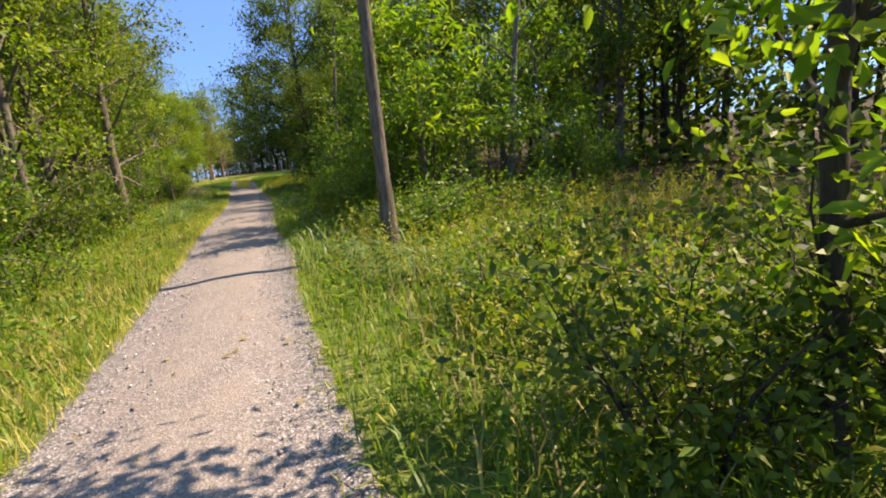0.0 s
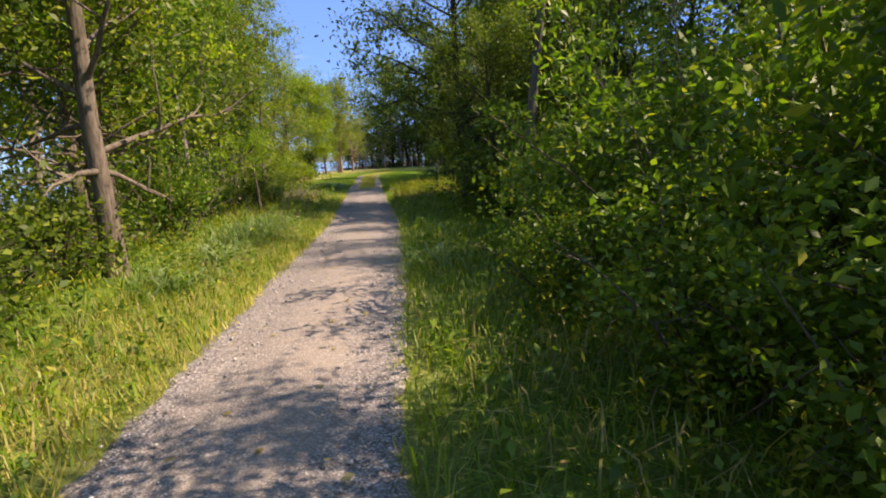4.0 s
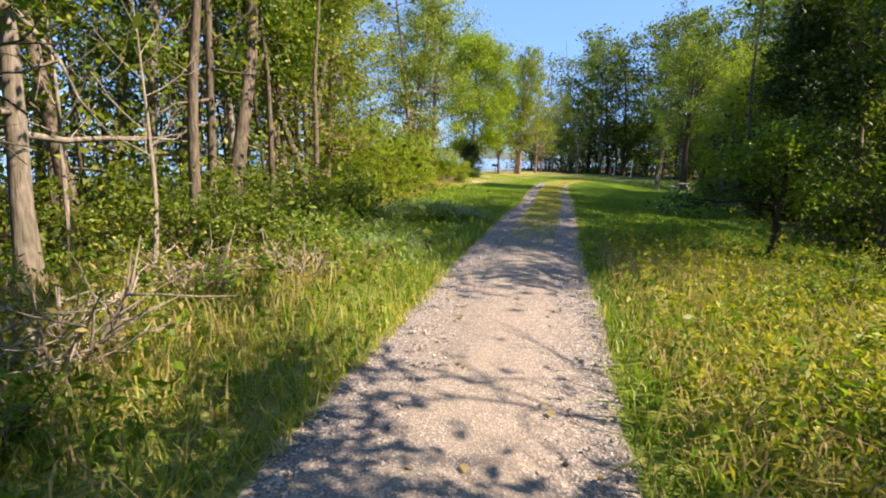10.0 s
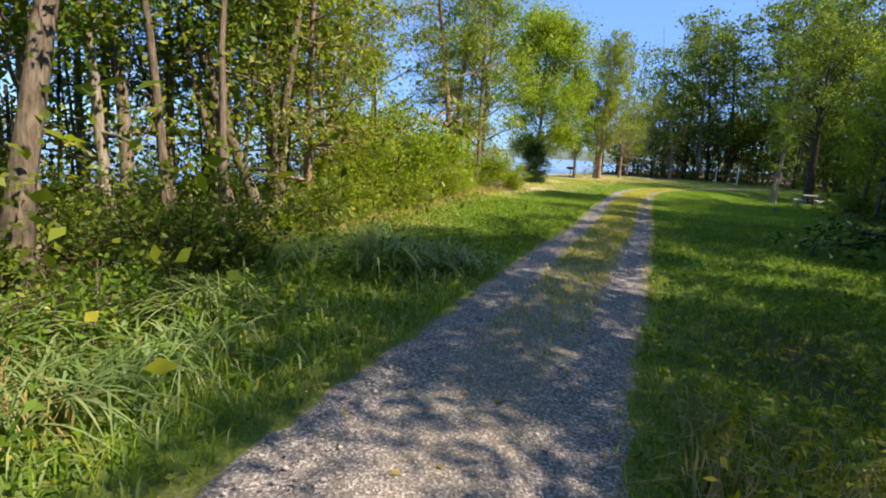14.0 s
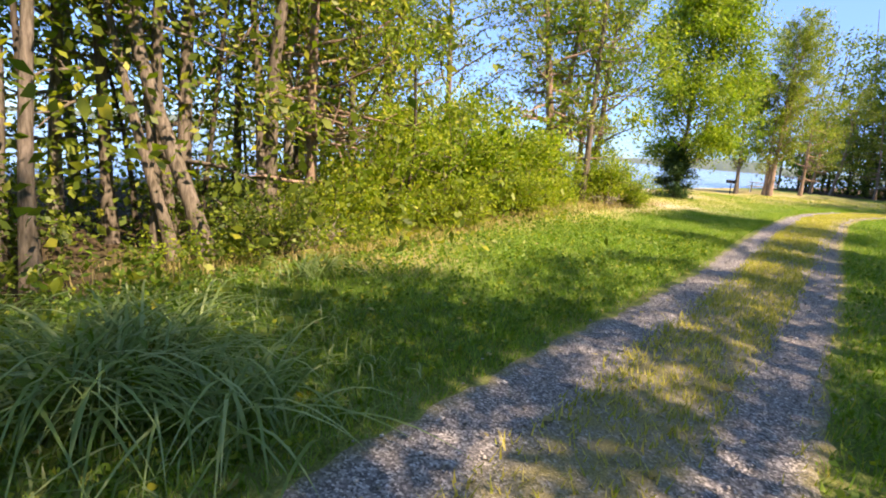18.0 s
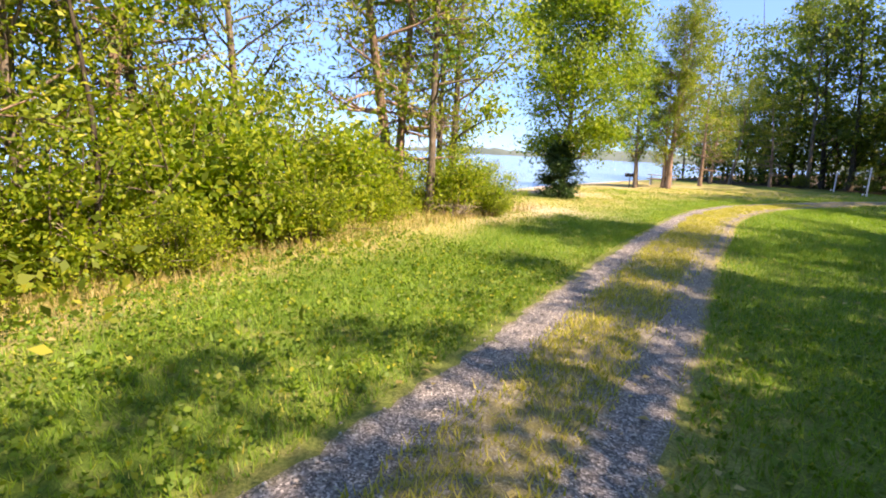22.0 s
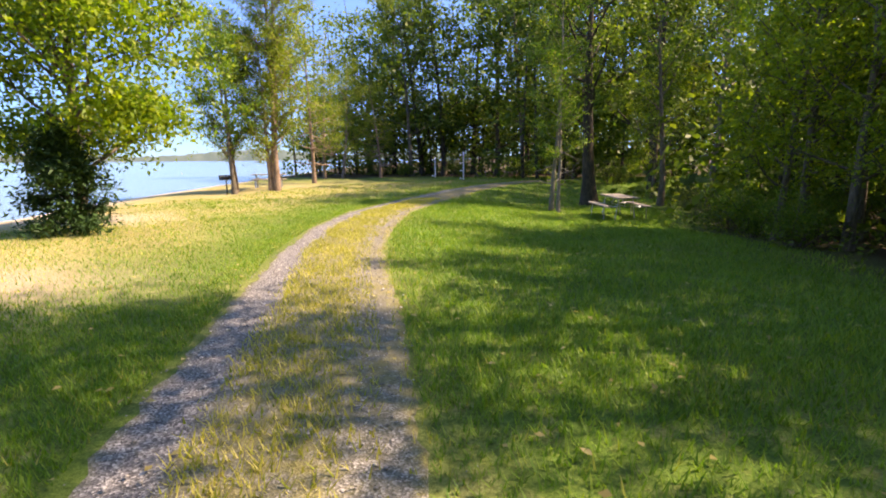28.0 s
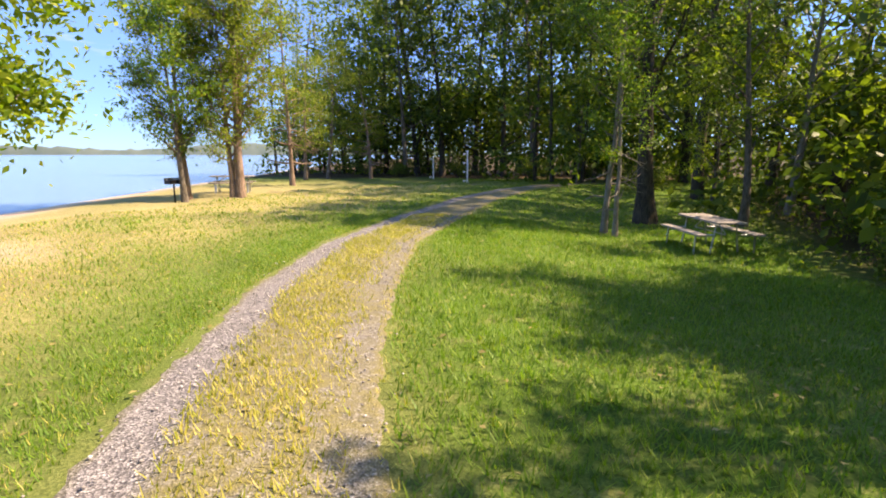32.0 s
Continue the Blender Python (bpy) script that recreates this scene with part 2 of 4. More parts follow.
def gravel_material():
    m, nt, bsdf = material("crushed_gravel", 0.9, 0.2)
    vor = nt.nodes.new("ShaderNodeTexVoronoi")
    vor.inputs["Scale"].default_value = 84
    geo = nt.nodes.new("ShaderNodeNewGeometry")
    nt.links.new(geo.outputs["Position"], vor.inputs["Vector"])
    sep = nt.nodes.new("ShaderNodeSeparateColor")
    nt.links.new(vor.outputs["Color"], sep.inputs["Color"])
    stone = ramp_node(nt, sep.outputs["Red"], [(0.0, (0.06, 0.058, 0.06)), (0.45, (0.145, 0.135, 0.135)), (0.8, (0.26, 0.245, 0.24)), (1.0, (0.45, 0.43, 0.415))])
    fine = noise_node(nt, 90, 4, 0.7)
    dust = ramp_node(nt, fine, [(0.3, (0.235, 0.195, 0.16)), (0.7, (0.36, 0.305, 0.25))])
    mid = noise_node(nt, 2.6, 4, 0.6, None, (1.0, 0.5, 1.0))
    worn = nt.nodes.new("ShaderNodeMath")
    worn.operation = "MULTIPLY"
    nt.links.new(attr_node(nt, "dust"), worn.inputs[0])
    nt.links.new(ramp_node(nt, mid, [(0.3, (0.45, 0.45, 0.45)), (0.65, (1, 1, 1))]), worn.inputs[1])
    col = mix_node(nt, worn.outputs[0], stone, dust)
    soil = ramp_node(nt, fine, [(0.3, (0.075, 0.07, 0.025)), (0.5, (0.17, 0.15, 0.055)), (0.7, (0.34, 0.30, 0.12))])
    tufts = nt.nodes.new("ShaderNodeMath")
    tufts.operation = "MULTIPLY"
    nt.links.new(attr_node(nt, "soil"), tufts.inputs[0])
    nt.links.new(ramp_node(nt, noise_node(nt, 7, 4, 0.65), [(0.35, (0.35, 0.35, 0.35)), (0.6, (1, 1, 1))]), tufts.inputs[1])
    col = mix_node(nt, tufts.outputs[0], col, soil)
    nt.links.new(col, bsdf.inputs["Base Color"])
    bump_node(nt, bsdf, mix_node(nt, 0.3, vor.outputs["Distance"], fine), 0.5, 0.016)
    return m


def stone_material():
    m, nt, bsdf = material("gravel_stone", 0.85, 0.25)
    geo = nt.nodes.new("ShaderNodeNewGeometry")
    col = ramp_node(nt, geo.outputs["Random Per Island"], [(0, (0.16, 0.15, 0.15)), (0.5, (0.30, 0.28, 0.27)), (0.85, (0.45, 0.42, 0.39)), (1, (0.66, 0.63, 0.6))])
    nt.links.new(mix_node(nt, 0.3, col, mix_node(nt, 1.0, col, ramp_node(nt, noise_node(nt, 140, 3), [(0.3, (0.5, 0.5, 0.5)), (0.7, (1, 1, 1))]), "MULTIPLY")), bsdf.inputs["Base Color"])
    return m


def water_material():
    m, nt, bsdf = material("lake_water", 0.12, 0.5)
    bsdf.inputs["Base Color"].default_value = (0.16, 0.25, 0.34, 1)
    waves = noise_node(nt, 2.2, 4, 0.6, None, (0.6, 2.2, 1.0))
    bump_node(nt, bsdf, waves, 0.5, 0.12)
    return m


def plain_material(name, dark, light, scale=14, rough=0.7, metal=0.0, stretch=None):
    m, nt, bsdf = material(name, rough, 0.3)
    bsdf.inputs["Metallic"].default_value = metal
    tc = nt.nodes.new("ShaderNodeTexCoord").outputs["Object"]
    n = noise_node(nt, scale, 5, 0.6, tc, stretch)
    nt.links.new(ramp_node(nt, n, [(0.3, dark), (0.7, light)]), bsdf.inputs["Base Color"])
    bump_node(nt, bsdf, n, 0.3, 0.004)
    return m


GROUND, GRAVEL, STONE, WATER = ground_material(), gravel_material(), stone_material(), water_material()
WOOD_GREY = plain_material("weathered_board", (0.20, 0.17, 0.14), (0.42, 0.37, 0.31), 10, 0.8, 0, (1, 12, 12))
STEEL = plain_material("galvanised_steel", (0.38, 0.39, 0.40), (0.55, 0.56, 0.57), 20, 0.45, 0.9)
WHITE = plain_material("white_paint", (0.66, 0.66, 0.64), (0.8, 0.8, 0.78), 8, 0.5)
BLACK_IRON = plain_material("black_iron", (0.02, 0.02, 0.02), (0.05, 0.045, 0.04), 18, 0.6, 0.6)
FAR_WOODS = plain_material("far_shore_trees", (0.07, 0.10, 0.09), (0.11, 0.14, 0.12), 0.05, 1.0)


# ---- shapes ----
def smooth(a, b, x):
    t = np.clip((np.asarray(x, float) - a) / (b - a), 0, 1)
    return t * t * (3 - 2 * t)


def track_x(y):
    """The middle of the gravel track at a given y."""
    return np.interp(y, [-45, -18.6, -14.6, -12.6, -9.2, -7, -2.1, -0.5, 2.5, 5.7, 8, 10.5, 13.85, 16.4, 20, 24, 27.5, 29.3, 33.1, 36, 39.4, 43.3, 49.2, 55, 59, 61], [10.4, 3.43, 2.43, 2.0, 1.03, 0.55, -0.6, -1.0, -1.85, -2.8, -3.45, -4.2, -5.1, -5.8, -6.75, -7.95, -9.0, -9.45, -10.5, -11.0, -11.2, -10.65, -9.65, -7.85, -5.35, -2.75])


def left_rut(y):
    """How far the left wheel rut lies from the middle of the track; the track widens to the lake side."""
    return 0.56 + 0.06 * smooth(8, 15, y) + 0.06 * smooth(19, 28, y)


def shore_x(y):
    return np.interp(y, [-60, -15, 5, 20, 36, 40.4, 46, 60, 80, 100, 140], [-26, -22.5, -22, -22.5, -22.6, -22.9, -24.7, -27.5, -31, -34.5, -41])


def ripple(x, y, s, seed=0.0):
    return np.sin(x * s + seed) * np.cos(y * s * 1.13 + 1.7 * seed) + 0.5 * np.sin(x * s * 2.3 + y * s * 1.9 + seed * 3)


def ground_z(x, y):
    x, y = np.asarray(x, float), np.asarray(y, float)
    d = x - track_x(y)
    z = -0.5 * smooth(3.2, 7, -d) * smooth(3, 9, y) * smooth(23, 16, y) - 0.35 * smooth(1, 5, d) * smooth(26, 42, y) * (1 - smooth(52, 62, y))
    z = z - 0.42 * np.exp(-(((x + 8.1) / 0.75) ** 2 + ((y - 10.95) / 0.6) ** 2))
    z = z + 0.05 * ripple(x, y, 0.55) * smooth(1.2, 4, np.abs(d)) + 0.015 * ripple(x, y, 2.1, 0.7) * smooth(0.8, 1.6, np.abs(d))
    z = z - 0.25 * np.exp(-((d + 2.6) ** 2 + (y - 10.4) ** 2) / 0.9)
    s = x - shore_x(y)
    return np.where(s < 4, z * smooth(0, 4, s) - 0.5 + 0.5 * smooth(-3, 4, s) - 1.5 * smooth(0, -12, s), z)


def mesh_from(name, verts, faces, mat, smooth_faces=False):
    """A mesh from arrays: verts (n, 3), faces (m, 3) or (m, 4)."""
    verts, faces = np.asarray(verts, np.float32), np.asarray(faces, np.int32)
    me = bpy.data.meshes.new(name)
    k = faces.shape[1]
    me.vertices.add(len(verts))
    me.vertices.foreach_set("co", verts.ravel())
    me.loops.add(faces.size)
    me.loops.foreach_set("vertex_index", faces.ravel())
    me.polygons.add(len(faces))
    me.polygons.foreach_set("loop_start", np.arange(0, faces.size, k, dtype=np.int32))
    if smooth_faces:
        me.polygons.foreach_set("use_smooth", np.ones(len(faces), bool))
    me.materials.append(mat)
    me.update(calc_edges=True)
    return me


def thing(name, x=0, y=0, z=None, turn=0, label="", category="", group=""):
    ob = new(name)
    ob.empty_display_size = 0.1
    ob.matrix_basis = pose(x, y, float(ground_z(x, y)) if z is None else z, 0, 0, turn)
    return tagged(ob, label, category, group)


def part_mesh(name, me, parent, label=""):
    ob = new(name, me)
    ob.parent = parent
    return tagged(ob, label)


def part(name, bm, mat, parent, label=""):
    me = bpy.data.meshes.new(name)
    bm.to_mesh(me)
    bm.free()
    me.materials.append(mat)
    return part_mesh(name, me, parent, label)


def unit(v):
    return v / np.maximum(np.linalg.norm(v, axis=-1, keepdims=True), 1e-9)


def tube(points, radii, sides):
    """A tapered tube along points; returns verts and quads."""
    points, radii = np.asarray(points, float), np.asarray(radii, float)
    n = len(points)
    ways = unit(np.gradient(points, axis=0))
    ref = np.where(np.abs(ways[:, 2:3]) > 0.9, [[1.0, 0, 0]], [[0, 0, 1.0]])
    a = unit(np.cross(ways, ref))
    for i in range(1, n):
        if a[i] @ a[i - 1] < 0:
            a[i] = -a[i]
    b = np.cross(ways, a)
    ang = np.linspace(0, 2 * np.pi, sides, endpoint=False)
    ring = np.cos(ang)[None, :, None] * a[:, None] + np.sin(ang)[None, :, None] * b[:, None]
    verts = (points[:, None] + ring * radii[:, None, None]).reshape(-1, 3)
    i, j = np.meshgrid(np.arange(n - 1), np.arange(sides), indexing="ij")
    k = (j + 1) % sides
    quads = np.stack([i * sides + j, i * sides + k, (i + 1) * sides + k, (i + 1) * sides + j], -1).reshape(-1, 4)
    return verts, quads


def joined(pieces):
    verts, faces, base = [], [], 0
    for v, f in pieces:
        verts.append(v)
        faces.append(f + base)
        base += len(v)
    return np.concatenate(verts), np.concatenate(faces)


def leaf_quads(rng, centres, length, width, up=0.5, droop=0.0, oval=False):
    """Rhombic leaves at the given centres, turned at random; up: how far they face the sky."""
    n = len(centres)
    normal = unit(rng.normal(size=(n, 3)) * (1 - up) + np.array([0, 0, up]))
    along = unit(np.cross(normal, rng.normal(size=(n, 3))))
    along[:, 2] -= droop
    along = unit(along)
    side = unit(np.cross(normal, along))
    s = (0.65 + 0.7 * rng.random((n, 1)))
    l, w = along * length * s * 0.5, side * width * s * 0.5
    mid = normal * (length * 0.1) * s
    if oval:
        verts = np.stack([centres - l, centres - l * 0.45 + w * 0.85 + mid, centres + l * 0.35 + w * 0.75 + mid, centres + l - mid,
                          centres + l * 0.35 - w * 0.75 + mid, centres - l * 0.45 - w * 0.85 + mid], 1).reshape(-1, 3)
        k = 6 * np.arange(n)[:, None]
        return verts, np.concatenate([k + [0, 1, 2, 3], k + [0, 3, 4, 5]], 1).reshape(-1, 4)
    verts = np.stack([centres - l, centres + w + mid - l * 0.1, centres + l, centres - w + mid - l * 0.1], 1).reshape(-1, 3)
    return verts, np.arange(4 * n).reshape(-1, 4)


def blades(rng, x, y, z, height, width, lean, steps=2):
    """Grass blades rooted at x, y, z that bend over; triangles."""
    n = len(x)
    turn = rng.random(n) * 2 * np.pi
    out = np.stack([np.cos(turn), np.sin(turn), np.zeros(n)], 1)
    side = np.stack([-np.sin(turn), np.cos(turn), np.zeros(n)], 1)
    h = (height * (0.55 + 0.75 * rng.random(n)))[:, None]
    bend = (lean * (0.2 + 1.1 * rng.random(n)))[:, None]
    root = np.stack([x, y, z], 1)
    up = np.array([0, 0, 1.0])
    w = (width * (0.6 + 0.8 * rng.random(n)))[:, None]
    if steps == 1:
        verts = np.stack([root - side * w / 2, root + side * w / 2, root + up * h * 0.95 + out * h * bend], 1).reshape(-1, 3)
        return verts, np.arange(3 * n).reshape(-1, 3)
    mid = root + up * h * 0.62 + out * h * bend * 0.35
    tip = root + up * h * (1 - 0.45 * np.minimum(bend, 1.2)) + out * h * bend
    verts = np.stack([root - side * w / 2, root + side * w / 2, mid + side * w * 0.42, mid - side * w * 0.42, tip], 1).reshape(-1, 3)
    k = 5 * np.arange(n)[:, None]
    tris = np.concatenate([k + [0, 1, 2], k + [0, 2, 3], k + [3, 2, 4]], 1).reshape(-1, 3)
    return verts, tris


def curve_points(rng, start, way, length, n, wander, rise):
    """A branch: points from start along way, wandering and rising."""
    pts, way = [np.array(start, float)], np.array(way, float)
    step = length / (n - 1)
    for _ in range(n - 1):
        way = way + rng.normal(size=3) * wander + np.array([0, 0, rise])
        way = way / np.linalg.norm(way)
        pts.append(pts[-1] + way * step)
    return np.array(pts)


def make_tree(name, seed, height, radius, bark, leaf, crown_from, spread, limbs, leaves, leaf_size, clump, label, category,
              lean=(0, 0), rise=0.06, shape="round", top=1.0, flare=1.35, twig_leaf=0.5, up=0.45, aspect=0.5, limb_angle=0.45, bare=0, oval=False):
    """One tree at the origin: a tapered trunk with limbs and twigs, and a crown of single leaves in uneven clumps."""
    rng = np.random.default_rng(seed)
    ob = thing(name, 0, 0, 0, 0, label, category)
    n = 11
    trunk = curve_points(rng, (0, 0, 0), (lean[0], lean[1], 1), height * top, n, 0.03, 0.03 if lean != (0, 0) else 0.05)
    trunk[0, 2] = -0.15
    tr = radius * (1 - 0.86 * np.linspace(0, 1, n) ** 0.9)
    tr[0] *= flare
    pieces = [tube(trunk, tr, 9)]
    tips = []
    for i in range(limbs + bare):
        dead = i >= limbs
        u = (0.12 + 0.3 * rng.random()) if dead else crown_from + (1 - crown_from) * ((i + rng.random()) / limbs) ** 0.9 * 0.98
        k = min(u * (n - 1), n - 1.001)
        a, f = int(k), k - int(k)
        start = trunk[a] * (1 - f) + trunk[a + 1] * f
        t = (u - crown_from) / (1 - crown_from)
        if shape == "cone":
            reach = spread * (1.05 - 0.95 * t)
        elif shape == "column":
            reach = spread * (0.55 + 0.6 * math.sin(math.pi * min(max(t, 0) * 0.8 + 0.15, 1))) * (1 if t < 0.8 else 0.6)
        else:
            reach = spread * (0.5 + 0.6 * math.sin(math.pi * min(max(t, 0) * 0.75 + 0.2, 1)))
        if dead:
            reach = spread * (0.5 + 0.5 * rng.random())
        reach *= 0.75 + 0.5 * rng.random()
        turn = i * 2.399 + rng.random() * 1.2
        way = np.array([math.cos(turn), math.sin(turn), (limb_angle if not dead else -0.1) + 0.5 * max(t, 0) * (shape == "round")])
        pts = curve_points(rng, start, way / np.linalg.norm(way), reach, 6, 0.13, rise if not dead else -0.04)
        r0 = max(tr[a] * 0.42, 0.012)
        pieces.append(tube(pts, np.linspace(r0, 0.006, 6), 5))
        if not dead:
            tips += list(pts[2:]) if twig_leaf else list(pts[3:])
        for j in range(3 if not dead else 2):
            k2 = 2 + j if j < 3 else 4
            w2 = unit(pts[min(k2 + 1, 5)] - pts[k2]) + rng.normal(size=3) * 0.7
            tw = curve_points(rng, pts[k2], unit(w2), reach * (0.28 + 0.3 * rng.random()), 4, 0.2, rise)
            pieces.append(tube(tw, np.linspace(r0 * 0.45, 0.004, 4), 4))
            if not dead:
                tips += list(tw[1:])
    v, f = joined(pieces)
    part_mesh("trunk", mesh_from("trunk", v, f, bark, True), ob)
    tips = np.array(tips)
    if leaves:
        weight = rng.random(len(tips)) ** 2.5 + 0.04
        pick = rng.choice(len(tips), leaves, p=weight / weight.sum())
        offs = rng.normal(size=(leaves, 3)) * np.array([clump, clump, clump * 0.62]) * (0.4 + 0.9 * rng.random((leaves, 1)))
        v, f = leaf_quads(rng, tips[pick] + offs, leaf_size, leaf_size * aspect, up, 0.0, oval)
        part_mesh("crown", mesh_from("crown", v, f, leaf), ob)
    return ob


def make_shrub(name, seed, height, spread, stems, leaves, leaf_size, leaf, bark, label, up=0.45, aspect=0.55, low=0.12, clumps=0):
    """A many-stemmed bush with leaves from near the ground to its uneven top."""
    rng = np.random.default_rng(seed)
    ob = thing(name, 0, 0, 0, 0, label, "shrub")
    pieces, tips = [], []
    for i in range(stems):
        turn = i * 2.399 + rng.random()
        way = np.array([math.cos(turn) * (0.2 + 0.7 * rng.random()), math.sin(turn) * (0.2 + 0.7 * rng.random()), 1.0])
        start = np.array([math.cos(turn), math.sin(turn), 0]) * spread * 0.25 * rng.random() + [0, 0, -0.05]
        pts = curve_points(rng, start, unit(way), height * (0.6 + 0.45 * rng.random()), 7, 0.12, 0.0)
        pieces.append(tube(pts, np.linspace(0.022, 0.004, 7), 5))
        tips += [p for p in pts[1:] if p[2] > low * height]
        for j in range(4):
            k = 1 + j
            w2 = unit(rng.normal(size=3) * [1, 1, 0.4] + [0, 0, 0.25])
            tw = curve_points(rng, pts[k], w2, spread * (0.35 + 0.35 * rng.random()), 4, 0.2, 0.03)
            pieces.append(tube(tw, np.linspace(0.009, 0.003, 4), 4))
            tips += list(tw[1:])
    v, f = joined(pieces)
    part_mesh("stem", mesh_from("stem", v, f, bark, True), ob)
    tips = np.array(tips)
    if clumps:
        tips = tips[rng.choice(len(tips), clumps, p=np.maximum(tips[:, 2], 0.05) / np.maximum(tips[:, 2], 0.05).sum())]
    pick = rng.integers(0, len(tips), leaves)
    c = tips[pick] + rng.normal(size=(leaves, 3)) * spread * np.array([0.12, 0.12, 0.08 if clumps else 0.12])
    c[:, 2] = np.maximum(c[:, 2], 0.03)
    v, f = leaf_quads(rng, c, leaf_size, leaf_size * aspect, up)
    part_mesh("foliage", mesh_from("foliage", v, f, leaf), ob)
    return ob


def at(x, y, turn=0.0, size=1.0, tall=1.0, lean=(0, 0), sink=0.0):
    m = pose(x, y, float(ground_z(x, y)) - sink, lean[0], lean[1], turn)
    return m @ Matrix.Diagonal((size, size, size * tall, 1))


def place(proto, spots, rng, group=""):
    """Copies of a built thing at rows of x, y and size; the first spot is taken by the built one itself."""
    for n, (x, y, size, *rest) in enumerate(spots):
        turn, tall, tip = rng.random() * 360, 0.92 + 0.2 * rng.random(), (rng.normal() * 1.5, rng.normal() * 1.5)
        m = at(x, y, rest[0] if rest else turn, size, tall, tip)
        if n == 0:
            proto.matrix_basis = m
            ob = proto
        else:
            ob = copy_thing(proto, m)
            ob.matrix_basis = m
        if group:
            tagged(ob, group=group)


# ---- ground, track, lake ----
def far_steps(lo, hi, step, end_lo, end_hi):
    out = np.arange(lo, hi + step / 2, step)
    left, right, s = [lo], [hi], step
    while left[-1] > end_lo:
        s *= 1.35
        left.append(left[-1] - s)
    s = step
    while right[-1] < end_hi:
        s *= 1.35
        right.append(right[-1] + s)
    return np.array(left[:0:-1] + list(out) + right[1:])


def grid_mesh(name, xs, ys, zfun, mat):
    gx, gy = np.meshgrid(xs, ys)
    gz = zfun(gx, gy)
    nx, ny = len(xs), len(ys)
    i, j = np.meshgrid(np.arange(ny - 1), np.arange(nx - 1), indexing="ij")
    k = i * nx + j
    faces = np.stack([k, k + 1, k + nx + 1, k + nx], -1).reshape(-1, 4)
    return mesh_from(name, np.stack([gx, gy, gz], -1).reshape(-1, 3), faces, mat, True), gx.ravel(), gy.ravel()


def set_attr(me, name, values):
    a = me.attributes.new(name, "FLOAT", "POINT")
    a.data.foreach_set("value", np.asarray(values, np.float32))


def dryness(x, y):
    """Straw-coloured strip between lawn and bushes, and the dry grass by the shore."""
    d = x - track_x(y)
    strip = smooth(-3.2, -4.6, d) * smooth(-8.5, -6.5, d) * smooth(12, 17, y) * smooth(32, 29, y)
    beach = smooth(-0.8, -5.0, d) * smooth(26, 30, y) * smooth(66, 52, y) * 0.85
    strip = strip + 0.8 * np.exp(-((x + 9.9) / 0.9) ** 2 - ((y - 16.9) / 0.7) ** 2)
    verge = smooth(1.3, 0.8, np.abs(d)) * 0.3
    early = smooth(-0.9, -1.4, d) * smooth(-2.6, -1.8, d) * smooth(10, 6, y) * 0.35
    return np.clip(strip + beach + verge + early + 0.1 * ripple(x, y, 0.8), 0, 1)


def woodland(x, y):
    """Where leaf litter covers the soil."""
    d = x - track_x(y)
    right = smooth(3.0, 4.5, d) * smooth(14, 10, y) + smooth(5.5, 8.0, d + 0.12 * (24 - y)) * smooth(10, 14, y)
    left = smooth(-3.5, -5, d) * smooth(17, 13, y) + smooth(-7.5, -9, d) * smooth(27, 23, y) * smooth(12, 15, y)
    bare = 0.8 * np.exp(-(((d - 2.0) / 0.8) ** 2 + ((y - 13.6) / 1.3) ** 2))
    pit = np.exp(-(((x + 8.1) / 0.95) ** 2 + ((y - 10.95) / 0.75) ** 2)) * 1.4
    return np.clip(right + left + bare + pit + smooth(63, 67, y), 0, 1)


def sandiness(x, y):
    d = x - shore_x(y)
    beach = smooth(2.2, 0.6, d)
    patch = np.exp(-(((x + 19.0) / 2.6) ** 2 + ((y - 37.3) / 1.5) ** 2) ** 1.5) * 0.95 + np.exp(-(((x + 14.4) / 1.9) ** 2 + ((y - 30.6) / 1.2) ** 2)) * 0.8
    return np.clip(beach + patch + np.exp(-(((x + 14.0) / 1.0) ** 2 + ((y - 27.8) / 1.6) ** 2)) * 0.5, 0, 1)


me, gx, gy = grid_mesh("ground", far_steps(-30, 14, 0.4, -900, 1500), far_steps(-30, 72, 0.4, -900, 1500), ground_z, GROUND)
set_attr(me, "dry", dryness(gx, gy))
set_attr(me, "litter", woodland(gx, gy))
set_attr(me, "sand", sandiness(gx, gy))
tagged(new("ground", me), "grassy ground with dry patches and woodland litter", "ground", kind="structure")

me, gx, gy = grid_mesh("lake", far_steps(-60, -15, 3, -1500, -15.1), far_steps(-60, 160, 3, -1500, 1800), lambda x, y: np.full_like(x, -0.38) - 3.0 * (x > shore_x(y) + 3), WATER)
tagged(new("water", me), "wide blue lake with small ripples", "lake", kind="structure")


